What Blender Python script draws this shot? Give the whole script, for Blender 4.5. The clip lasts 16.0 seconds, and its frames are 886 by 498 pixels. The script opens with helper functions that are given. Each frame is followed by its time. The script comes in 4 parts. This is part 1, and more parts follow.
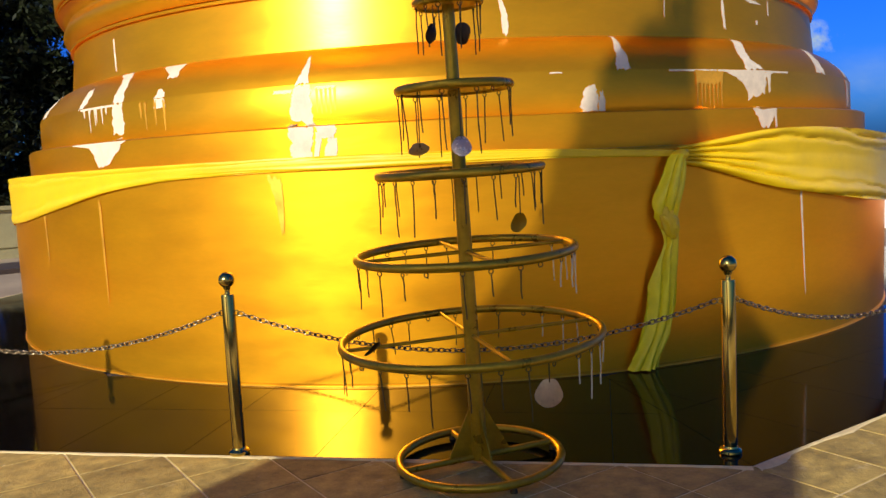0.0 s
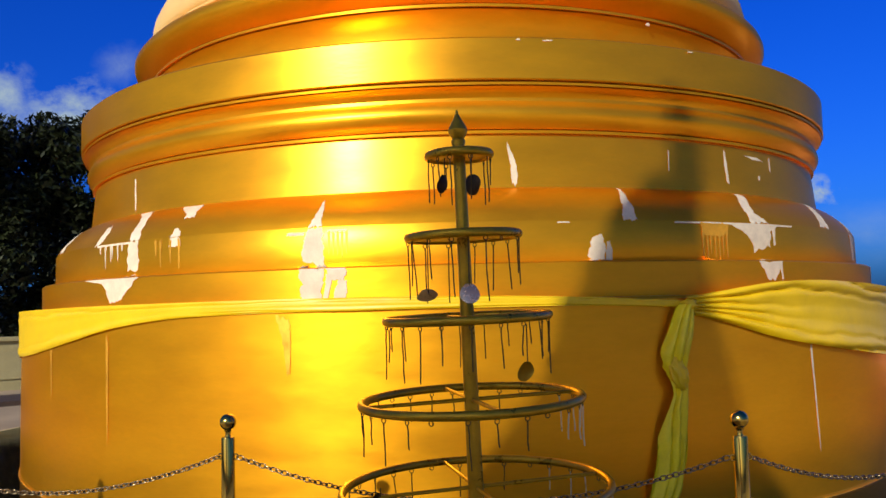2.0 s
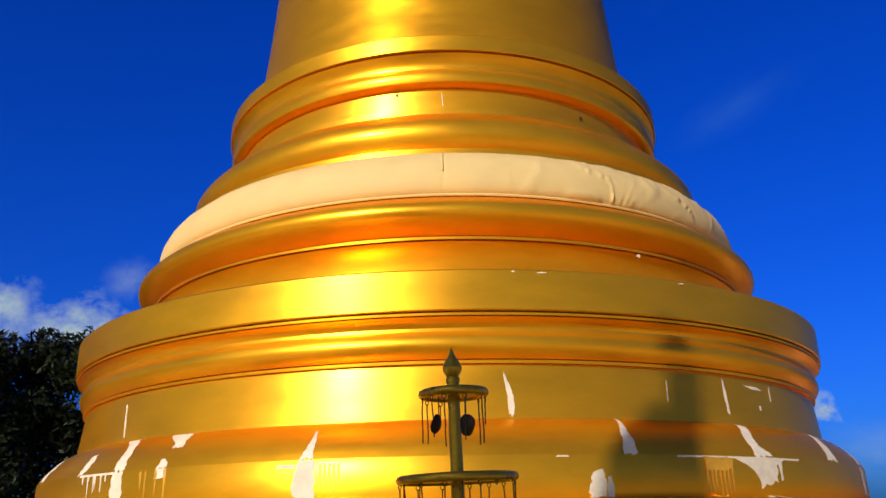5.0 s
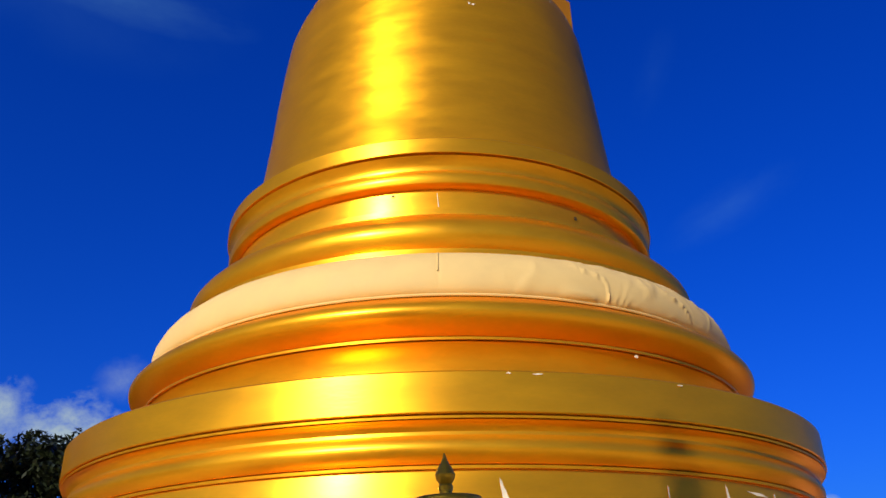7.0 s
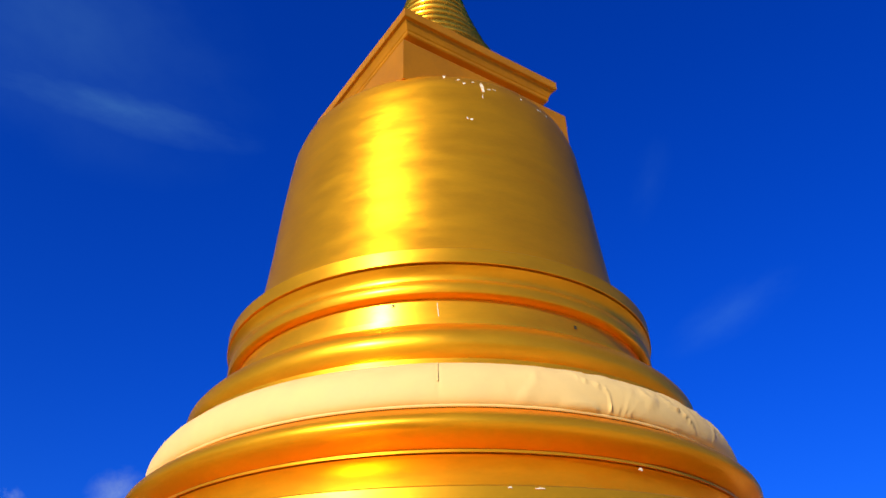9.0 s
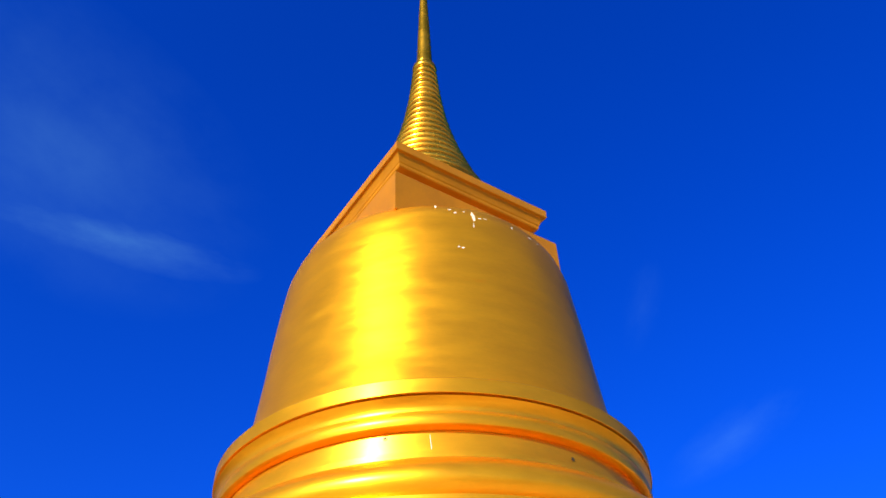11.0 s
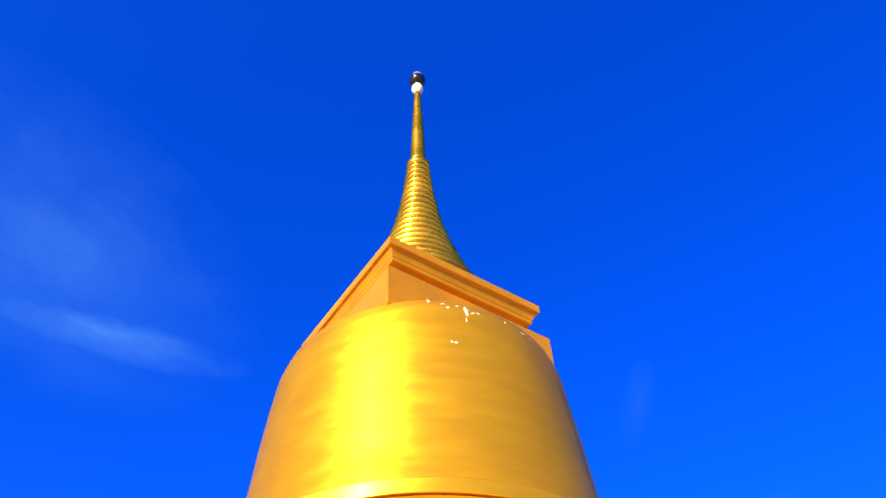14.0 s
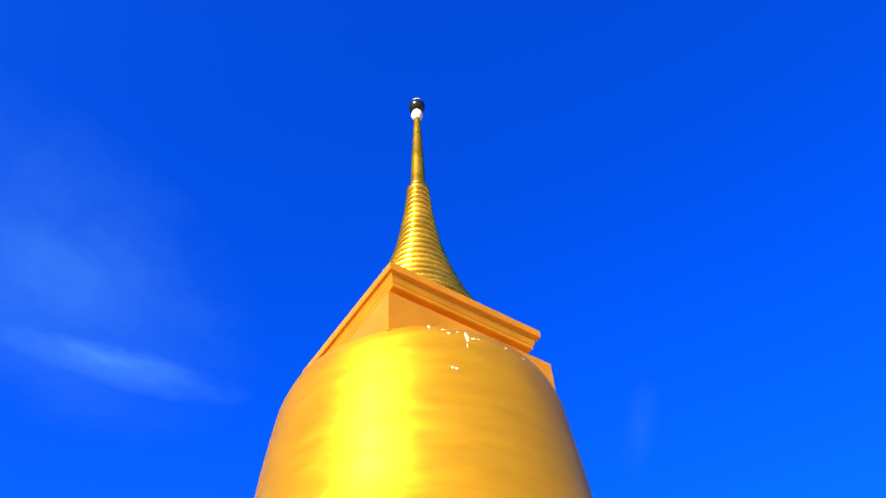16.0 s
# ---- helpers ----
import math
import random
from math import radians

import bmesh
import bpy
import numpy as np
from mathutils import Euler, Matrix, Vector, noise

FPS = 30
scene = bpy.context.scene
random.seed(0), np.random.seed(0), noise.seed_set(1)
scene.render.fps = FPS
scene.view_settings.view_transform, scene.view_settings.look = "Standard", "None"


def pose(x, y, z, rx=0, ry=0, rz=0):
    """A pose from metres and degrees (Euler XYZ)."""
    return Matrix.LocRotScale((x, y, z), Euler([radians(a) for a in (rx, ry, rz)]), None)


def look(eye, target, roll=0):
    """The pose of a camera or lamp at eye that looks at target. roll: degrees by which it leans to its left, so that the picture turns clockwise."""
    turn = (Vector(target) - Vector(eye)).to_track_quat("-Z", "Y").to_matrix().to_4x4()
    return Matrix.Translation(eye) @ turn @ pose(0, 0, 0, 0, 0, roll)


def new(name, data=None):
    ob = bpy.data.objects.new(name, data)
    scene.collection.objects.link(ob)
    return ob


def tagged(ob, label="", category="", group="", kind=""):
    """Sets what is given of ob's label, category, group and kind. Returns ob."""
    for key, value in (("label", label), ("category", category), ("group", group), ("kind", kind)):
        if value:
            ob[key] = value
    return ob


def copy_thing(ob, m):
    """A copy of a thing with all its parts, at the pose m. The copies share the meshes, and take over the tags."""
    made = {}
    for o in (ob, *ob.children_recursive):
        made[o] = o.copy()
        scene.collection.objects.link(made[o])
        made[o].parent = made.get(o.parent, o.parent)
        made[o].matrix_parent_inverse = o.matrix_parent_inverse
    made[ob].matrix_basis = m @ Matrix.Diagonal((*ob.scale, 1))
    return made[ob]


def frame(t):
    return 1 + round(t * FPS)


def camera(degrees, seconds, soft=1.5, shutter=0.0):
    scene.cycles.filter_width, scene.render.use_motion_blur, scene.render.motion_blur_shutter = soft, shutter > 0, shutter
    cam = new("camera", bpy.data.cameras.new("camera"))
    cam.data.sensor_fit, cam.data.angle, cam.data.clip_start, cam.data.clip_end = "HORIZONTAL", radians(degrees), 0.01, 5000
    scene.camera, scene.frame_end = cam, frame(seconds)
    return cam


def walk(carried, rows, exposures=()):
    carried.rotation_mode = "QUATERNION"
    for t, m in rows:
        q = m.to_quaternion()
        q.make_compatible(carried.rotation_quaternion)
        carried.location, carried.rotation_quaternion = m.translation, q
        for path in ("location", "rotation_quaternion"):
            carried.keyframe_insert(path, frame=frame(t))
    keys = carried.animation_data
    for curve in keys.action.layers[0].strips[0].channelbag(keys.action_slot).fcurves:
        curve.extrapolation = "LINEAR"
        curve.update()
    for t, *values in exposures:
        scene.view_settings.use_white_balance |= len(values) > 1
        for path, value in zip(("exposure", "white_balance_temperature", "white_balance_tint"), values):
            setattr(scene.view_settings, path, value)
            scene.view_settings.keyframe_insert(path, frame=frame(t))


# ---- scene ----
cam = camera(57.0, 16.0)
# seconds, pitch, roll, yaw in degrees, eye in metres: the camera tilts up and is lifted a little
PATH = [
    (0, -5.71, 2.84, 0.46, -0.001, 0.000, 1.547),
    (0.5, -4.08, 2.99, 0.25, 0.007, 0.006, 1.546),
    (1, -1.86, 2.23, 0.62, 0.006, -0.002, 1.557),
    (1.5, 0.79, 1.44, 0.97, 0.004, -0.007, 1.572),
    (2, 4.14, 1.43, 1.04, 0.002, -0.008, 1.576),
    (2.5, 6.76, 1.39, 1.08, 0.011, -0.007, 1.597),
    (3, 9.51, 1.33, 0.98, 0.013, -0.002, 1.624),
    (3.5, 11.98, 1.18, 1.02, 0.018, -0.011, 1.651),
    (4, 14.70, 1.21, 0.98, 0.024, -0.021, 1.669),
    (6.5, 24.17, 0.94, 0.86, 0.047, 0.002, 1.714),
    (7, 26.03, 1.15, 0.79, 0.055, 0.014, 1.717),
    (7.5, 27.99, 1.05, 0.35, 0.055, 0.006, 1.714),
    (8, 29.74, 0.95, 0.52, 0.050, -0.009, 1.709),
    (8.5, 31.47, 1.09, 0.86, 0.052, -0.026, 1.717),
    (9, 33.48, 1.28, 0.94, 0.067, -0.040, 1.726),
    (9.5, 35.29, 1.47, 0.88, 0.078, -0.042, 1.737),
    (10, 37.83, 1.66, 0.87, 0.084, -0.034, 1.756),
    (12.5, 47.06, 2.26, 1.07, 0.088, 0.007, 1.780),
    (13, 48.12, 2.28, 0.99, 0.085, 0.010, 1.785),
    (13.5, 48.52, 2.33, 0.69, 0.084, 0.011, 1.791),
    (14, 48.98, 2.23, 0.44, 0.085, 0.013, 1.794),
    (14.5, 49.07, 2.33, 0.43, 0.087, 0.005, 1.794),
    (15, 49.77, 2.29, 0.37, 0.091, 0.001, 1.795),
    (15.5, 50.18, 2.19, 0.60, 0.094, -0.001, 1.798),
    (16, 50.70, 2.42, 0.76, 0.097, -0.006, 1.801),
]
EXPOSURES = [(0.0, 0.2), (2.0, -0.02), (4.0, -0.06), (7.0, -0.03), (8.5, 0.12), (9.0, 0.28), (9.5, 0.40), (10.2, 0.56), (12.3, 1.1), (16.0, 1.56)]
walk(cam, [(t, pose(ex, ey, ez, 90 + p, r, y)) for t, p, r, y, ex, ey, ez in PATH], EXPOSURES)

# ---- world and sun ----
SUN_AZ, SUN_EL = 29.0, 23.5      # the sun stands behind and to one side of the camera
CENTRE = (-0.043, 10.743)             # axis of the stupa

world = bpy.data.worlds.new("world")
scene.world = world
world.use_nodes = True
wn, wl = world.node_tree.nodes, world.node_tree.links
wn.clear()
w_out = wn.new("ShaderNodeOutputWorld")
w_bg = wn.new("ShaderNodeBackground")
w_bg.inputs["Strength"].default_value = 0.071
sky = wn.new("ShaderNodeTexSky")
sky.sky_type = "NISHITA"
sky.sun_disc = False
sky.sun_elevation = radians(SUN_EL)
sky.sun_rotation = radians(180 + SUN_AZ)
sky.air_density, sky.dust_density, sky.ozone_density = 1.0, 2.0, 4.0
w_hsv = wn.new("ShaderNodeHueSaturation")
w_hsv.inputs["Saturation"].default_value = 1.35
wl.new(sky.outputs["Color"], w_hsv.inputs["Color"])
w_tint = wn.new("ShaderNodeMixRGB")          # the deep blue of a very clear sky, paler towards the sun
w_tint.blend_type = "MULTIPLY"
w_tint.inputs["Color2"].default_value = (0.19, 0.68, 2.12, 1)
wl.new(w_hsv.outputs["Color"], w_tint.inputs["Color1"])
w_dir = wn.new("ShaderNodeTexCoord")
w_away = wn.new("ShaderNodeVectorMath")
w_away.operation = "DOT_PRODUCT"
w_away.inputs[1].default_value = (math.sin(radians(SUN_AZ)), math.cos(radians(SUN_AZ)), 0.0)
wl.new(w_dir.outputs["Generated"], w_away.inputs[0])
w_deep = wn.new("ShaderNodeMapRange")
w_deep.interpolation_type = "SMOOTHSTEP"
for key, value in (("From Min", -0.9), ("From Max", 0.25), ("To Min", 0.05), ("To Max", 1.0)):
    w_deep.inputs[key].default_value = value
wl.new(w_away.outputs["Value"], w_deep.inputs["Value"])
wl.new(w_deep.outputs["Result"], w_tint.inputs["Fac"])


def wmath(op, a, b=0.0):
    n = wn.new("ShaderNodeMath")
    n.operation = op
    for i, v in enumerate((a, b)):
        if isinstance(v, (int, float)):
            n.inputs[i].default_value = v
        else:
            wl.new(v, n.inputs[i])
    return n.outputs[0]


def cloud(az, el, size, stretch, tilt, scale, lo, amount, seed):
    """Soft noise cloud round one direction of the sky; returns a mask socket."""
    a, e = radians(az), radians(el)
    centre = Vector((math.sin(a) * math.cos(e), math.cos(a) * math.cos(e), math.sin(e)))
    side = Vector((math.cos(a), -math.sin(a), 0))
    up = side.cross(centre)
    k = radians(tilt)
    ax1 = side * math.cos(k) + up * math.sin(k)
    ax2 = up * math.cos(k) - side * math.sin(k)
    tc = wn.new("ShaderNodeTexCoord")

    def dot(axis):
        n = wn.new("ShaderNodeVectorMath")
        n.operation = "DOT_PRODUCT"
        wl.new(tc.outputs["Generated"], n.inputs[0])
        n.inputs[1].default_value = axis
        return n.outputs["Value"]
    u, v, f = dot(ax1), dot(ax2), dot(centre)
    d = wmath("SQRT", wmath("ADD", wmath("POWER", wmath("DIVIDE", u, size * stretch), 2.0),
                            wmath("POWER", wmath("DIVIDE", v, size), 2.0)))
    fall = wmath("MAXIMUM", wmath("SUBTRACT", 1.0, d), 0.0)
    front = wmath("GREATER_THAN", f, 0.0)
    comb = wn.new("ShaderNodeCombineXYZ")
    wl.new(wmath("DIVIDE", u, stretch ** 0.6), comb.inputs[0])
    wl.new(v, comb.inputs[1])
    comb.inputs[2].default_value = seed
    no = wn.new("ShaderNodeTexNoise")
    no.inputs["Scale"].default_value = scale
    no.inputs["Detail"].default_value = 6
    no.inputs["Roughness"].default_value = 0.6
    wl.new(comb.outputs[0], no.inputs["Vector"])
    m = wmath("MAXIMUM", wmath("SUBTRACT", wmath("ADD", no.outputs["Fac"], wmath("MULTIPLY", fall, 0.35)), lo), 0.0)
    m = wmath("MULTIPLY", wmath("MULTIPLY", m, amount), wmath("MULTIPLY", wmath("POWER", fall, 0.6), front))
    return wmath("MINIMUM", m, 1.0)


masks = [cloud(-25.6, 12.6, 0.056, 1.5, 12, 30, 0.56, 4.2, 1.0),
         cloud(-30.2, 13.6, 0.050, 1.1, 15, 28, 0.54, 3.6, 4.0),
         cloud(24.1, 6.9, 0.026, 1.1, -35, 60, 0.60, 3.4, 2.0),
         cloud(-28.5, 40.4, 0.035, 5.0, 1, 18, 0.44, 0.34, 3.0),
         cloud(-37, 45, 0.16, 1.8, -12, 8, 0.40, 0.16, 11.0),
         cloud(-33, 46, 0.05, 3.0, -20, 16, 0.50, 0.14, 7.0),
         cloud(21.8, 26.9, 0.030, 3.2, 22, 20, 0.45, 0.17, 5.0),
         cloud(17.8, 36.5, 0.025, 2.4, 65, 26, 0.50, 0.06, 8.0),
         cloud(26.5, 4, 0.04, 2.0, 0, 22, 0.50, 0.6, 9.0),
         cloud(-22.3, 16.2, 0.030, 1.3, 20, 30, 0.50, 0.9, 6.0)]


def veil(picked, colour, under):
    """Lays some of the clouds over the sky in one colour."""
    total = picked[0]
    for m in picked[1:]:
        total = wmath("MAXIMUM", total, m)
    mixer = wn.new("ShaderNodeMixRGB")
    mixer.inputs["Color2"].default_value = (*colour, 1)
    wl.new(total, mixer.inputs["Fac"])
    wl.new(under, mixer.inputs["Color1"])
    return mixer


thin = veil(masks[3:8], (2.2, 6.2, 9.0), w_tint.outputs["Color"])        # high thin ice cloud
w_mix = veil(masks[:3] + masks[8:], (5.2, 6.7, 8.0), thin.outputs["Color"])   # low puffs
wl.new(w_mix.outputs["Color"], w_bg.inputs["Color"])
wl.new(w_bg.outputs["Background"], w_out.inputs["Surface"])

sun_data = bpy.data.lights.new("sun", "SUN")
sun_data.energy = 5.0
sun_data.angle = radians(0.6)
sun_data.color = (1.0, 0.90, 0.75)
sun = new("sun", sun_data)
SUN_DIR = Vector((math.sin(radians(SUN_AZ)) * math.cos(radians(SUN_EL)),
                  math.cos(radians(SUN_AZ)) * math.cos(radians(SUN_EL)), -math.sin(radians(SUN_EL))))
sun.matrix_world = look((-8, -20, 20), Vector((-8, -20, 20)) + SUN_DIR)


# ---- materials ----
def material(name, colour, rough=0.6, metal=0.0, vary=0.15, scale=3.0, fine=40.0, bump=0.2, depth=0.01,
             rough_vary=0.1, second=None, patch=0.0, stretch=(1, 1, 1), spec=0.5, each=0.0, coat=0.0, coat_rough=0.12, coat_ior=1.5, brushed=0.0, edge=(1, 1, 1)):
    """Principled surface with large and fine variation of colour, gloss and relief."""
    m = bpy.data.materials.new(name)
    m.use_nodes = True
    nt = m.node_tree
    n, l = nt.nodes, nt.links
    b = n["Principled BSDF"]
    b.inputs["Metallic"].default_value = metal
    b.inputs["Specular IOR Level"].default_value = spec
    b.inputs["Specular Tint"].default_value = (*edge, 1)
    b.inputs["Coat Weight"].default_value = coat
    b.inputs["Coat Roughness"].default_value = coat_rough
    b.inputs["Coat IOR"].default_value = coat_ior
    if brushed:      # brush marks run round the axis and draw the highlights out upright
        b.inputs["Anisotropic"].default_value = brushed
        b.inputs["Anisotropic Rotation"].default_value = 0.25
        tg = n.new("ShaderNodeTangent")
        tg.direction_type, tg.axis = "RADIAL", "Z"
        l.new(tg.outputs["Tangent"], b.inputs["Tangent"])
    tc = n.new("ShaderNodeTexCoord")
    mp = n.new("ShaderNodeMapping")
    mp.inputs["Scale"].default_value = stretch
    l.new(tc.outputs["Object"], mp.inputs["Vector"])
    if each:         # every piece is cut from another part of the stone
        oi = n.new("ShaderNodeObjectInfo")
        far = n.new("ShaderNodeMath")
        far.operation = "MULTIPLY"
        far.inputs[1].default_value = 30.0
        l.new(oi.outputs["Random"], far.inputs[0])
        l.new(far.outputs[0], mp.inputs["Location"])

    def noise_node(s, detail, rough_=0.6):
        t = n.new("ShaderNodeTexNoise")
        t.inputs["Scale"].default_value = s
        t.inputs["Detail"].default_value = detail
        t.inputs["Roughness"].default_value = rough_
        l.new(mp.outputs["Vector"], t.inputs["Vector"])
        return t.outputs["Fac"]

    def mix(kind, fac, a, c):
        t = n.new("ShaderNodeMixRGB")
        t.blend_type = kind
        for sock, v in (("Fac", fac), ("Color1", a), ("Color2", c)):
            if isinstance(v, (int, float)):
                t.inputs[sock].default_value = v
            elif isinstance(v, tuple):
                t.inputs[sock].default_value = (*v, 1)
            else:
                l.new(v, t.inputs[sock])
        return t.outputs["Color"]

    def span(v, a, c, lo=0.0, hi=1.0):
        t = n.new("ShaderNodeMapRange")
        l.new(v, t.inputs["Value"])
        for k, q in zip(("From Min", "From Max", "To Min", "To Max"), (a, c, lo, hi)):
            t.inputs[k].default_value = q
        return t.outputs["Result"]
    big, small = noise_node(scale, 4), noise_node(fine, 5)
    dark = tuple(c * (1 - vary) for c in colour)
    light = tuple(min(1.0, c * (1 + vary)) for c in colour)
    col = mix("MIX", span(big, 0.3, 0.7), dark, light)
    col = mix("MULTIPLY", 1.0, col, mix("MIX", span(small, 0.3, 0.7), (1 - vary * 0.6,) * 3, (1.0,) * 3))
    if second:
        col = mix("MIX", span(noise_node(scale * 0.6, 8, 0.75), 0.62 - patch, 0.72 - patch, 0.0, 0.85), col, second)
    if each:
        col = mix("MULTIPLY", 1.0, col, mix("MIX", oi.outputs["Random"], (1 - each,) * 3, (1.0,) * 3))
    l.new(col, b.inputs["Base Color"])
    l.new(span(big, 0.3, 0.7, max(0.02, rough - rough_vary), rough + rough_vary), b.inputs["Roughness"])
    if bump:
        add = n.new("ShaderNodeMath")
        add.operation = "ADD"
        l.new(span(small, 0, 1, 0, 0.35), add.inputs[0])
        l.new(big, add.inputs[1])
        bp = n.new("ShaderNodeBump")
        bp.inputs["Strength"].default_value = bump
        bp.inputs["Distance"].default_value = depth
        l.new(add.outputs[0], bp.inputs["Height"])
        l.new(bp.outputs["Normal"], b.inputs["Normal"])
        l.new(bp.outputs["Normal"], b.inputs["Coat Normal"])
    return m


GOLD = material("gold_paint", (0.98, 0.43, 0.012), 0.325, 0.80, 0.08, 2.6, 26.0, 0.12, 0.008, 0.05,
                second=(0.96, 0.375, 0.005), patch=0.0, stretch=(0.5, 0.5, 1.8), spec=0.2, coat=0.14, coat_rough=0.28, coat_ior=1.7, brushed=0.42, edge=(1.0, 0.42, 0.01))
# the gold again, darker and without gloss, on the square block and cornice
GOLD_MATT = material("darker_matt_gold", (0.56, 0.22, 0.005), 0.48, 0.5, 0.10, 1.8, 16.0, 0.15, 0.01, 0.04, spec=0.2)
GOLD_RING = material("gold_ring", (0.78, 0.42, 0.04), 0.26, 0.92, 0.15, 2.0, 20.0, 0.08, 0.01, 0.05, spec=0.2, edge=(1.0, 0.5, 0.06))
WORN_GOLD = material("worn_gold_paint", (0.92, 0.44, 0.035), 0.42, 0.6, 0.15, 5.0, 40.0, 0.1, 0.004)
PLASTER = material("bare_plaster", (0.64, 0.57, 0.44), 0.8, 0, 0.14, 9.0, 50.0, 0.3, 0.004)
YELLOW_CLOTH = material("yellow_satin", (0.74, 0.50, 0.002), 0.42, 0, 0.08, 4.0, 120.0, 0.12, 0.004, 0.05)
# the sash's satin, lifted and greened in colour to counter the tail's shade
TAIL_CLOTH = material("shade_lifted_satin", (0.90, 0.74, 0.008), 0.45, 0, 0.10, 6.0, 120.0, 0.15, 0.004, 0.05)
CREAM_CLOTH = material("cream_cloth", (0.60, 0.43, 0.17), 0.75, 0, 0.05, 3.0, 150.0, 0.25, 0.006)
BRONZE = material("gold_painted_iron", (0.46, 0.28, 0.012), 0.34, 0.6, 0.25, 9.0, 60.0, 0.2, 0.004, 0.1)
DARK_IRON = material("dark_tarnished_iron", (0.09, 0.06, 0.02), 0.5, 0.5, 0.3, 20.0, 80.0, 0.2, 0.002)
STEEL = material("polished_steel", (0.50, 0.37, 0.10), 0.10, 1.0, 0.06, 12.0, 90.0, 0.03, 0.001, 0.04)
CHAIN_STEEL = material("chain_steel", (0.28, 0.22, 0.13), 0.28, 1.0, 0.15, 30.0, 90.0, 0.0)
GRANITE = material("black_granite", (0.008, 0.006, 0.005), 0.07, 0, 0.4, 2.5, 220.0, 0.03, 0.002, 0.03, each=0.3, spec=0.14)
JOINT = material("joint_grout", (0.03, 0.025, 0.02), 0.9, 0, 0.2, 10.0, 80.0, 0.2, 0.003)
PAVING = material("concrete_paving", (0.46, 0.33, 0.085), 0.85, 0, 0.38, 9.0, 75.0, 0.9, 0.012, 0.08,
                  second=(0.58, 0.46, 0.21), patch=0.03, each=0.3)
MORTAR = material("pale_mortar", (0.66, 0.53, 0.26), 0.9, 0, 0.15, 12.0, 90.0, 0.3, 0.004)
GROUND = material("worn_concrete", (0.34, 0.27, 0.17), 0.9, 0, 0.2, 0.6, 30.0, 0.3, 0.01)
WALL_PAINT = material("pale_yellow_wall", (0.36, 0.33, 0.17), 0.85, 0, 0.12, 2.0, 30.0, 0.2, 0.006)
WHITE_WALL = material("white_wall", (0.78, 0.78, 0.76), 0.8, 0, 0.06, 2.0, 30.0, 0.2, 0.005)
ROOF = material("dark_roof", (0.05, 0.035, 0.03), 0.7, 0, 0.2, 4.0, 30.0, 0.2, 0.01)
BARK = material("bark", (0.07, 0.05, 0.035), 0.9, 0, 0.3, 6.0, 40.0, 0.5, 0.02)
LEAF = material("dark_leaves", (0.014, 0.022, 0.004), 0.5, 0, 0.5, 1.2, 8.0, 0.0)
BLACK = material("black_glass", (0.012, 0.010, 0.010), 0.15, 0.3, 0.2, 6.0, 40.0, 0.0)
PAPER = material("pale_foil", (0.64, 0.58, 0.42), 0.35, 0.3, 0.15, 25.0, 90.0, 0.2, 0.003)
BLUE_FOIL = material("shiny_foil", (0.76, 0.74, 0.68), 0.25, 0.6, 0.15, 25.0, 90.0, 0.2, 0.003)
DARK_LEAF = material("tarnished_brass_leaf", (0.06, 0.04, 0.03), 0.4, 0.6, 0.3, 25.0, 90.0, 0.2, 0.003)
CASTER_PLASTER = material("caster_plaster", (0.55, 0.45, 0.30), 0.8, 0, 0.1, 3.0, 30.0, 0.2, 0.005)


# ---- mesh helpers ----
def finish(name, me, mat, parent=None, label="", smooth=True, angle=35):
    me.materials.append(mat)
    if smooth:
        me.polygons.foreach_set("use_smooth", [True] * len(me.polygons))
        me.set_sharp_from_angle(angle=radians(angle))
    ob = new(name, me)
    if parent:
        ob.parent = parent
    if label:
        tagged(ob, label)
    return ob


def part(name, bm, mat, parent=None, label="", smooth=True, angle=35):
    me = bpy.data.meshes.new(name)
    bm.normal_update()
    bm.to_mesh(me)
    bm.free()
    return finish(name, me, mat, parent, label, smooth, angle)


def from_lists(name, vs, fs, mat, parent=None, label="", smooth=True, angle=35):
    me = bpy.data.meshes.new(name)
    me.from_pydata(vs, [], fs)
    me.update()
    return finish(name, me, mat, parent, label, smooth, angle)


def empty(name, at, label, category, group="", kind=""):
    ob = new(name)
    ob.location = at
    return tagged(ob, label, category, group, kind)


def lathe(name, prof, mat, parent=None, label="", n=192, wobble=0.0, closed=False, angle=30, at=(0, 0, 0)):
    """A turned solid from (radius, height) rows, bottom to top."""
    vs, fs = [], []
    for r, z in prof:
        for i in range(n):
            a = 2 * math.pi * i / n
            k = r
            if wobble:
                k += wobble * noise.noise((math.cos(a) * 4, math.sin(a) * 4, z * 1.3))
            vs.append((at[0] + k * math.sin(a), at[1] - k * math.cos(a), at[2] + z))
    rows = len(prof)
    for j in range(rows - 1 + closed):
        j2 = (j + 1) % rows
        for i in range(n):
            i2 = (i + 1) % n
            fs.append((j * n + i, j * n + i2, j2 * n + i2, j2 * n + i))
    if not closed:
        if prof[-1][0] > 0.02:
            fs.append(tuple((rows - 1) * n + i for i in range(n)))
        if prof[0][0] > 0.02:
            fs.append(tuple(reversed(range(n))))
    return from_lists(name, vs, fs, mat, parent, label, True, angle)


def arc(r0, z0, r1, z1, bulge, n=8):
    """Rows of a curved moulding from one point to another; bulge pushes its middle outward."""
    out = []
    for i in range(n + 1):
        t = i / n
        k = math.sin(math.pi * t) * bulge
        out.append((r0 + (r1 - r0) * t + k, z0 + (z1 - z0) * t))
    return out


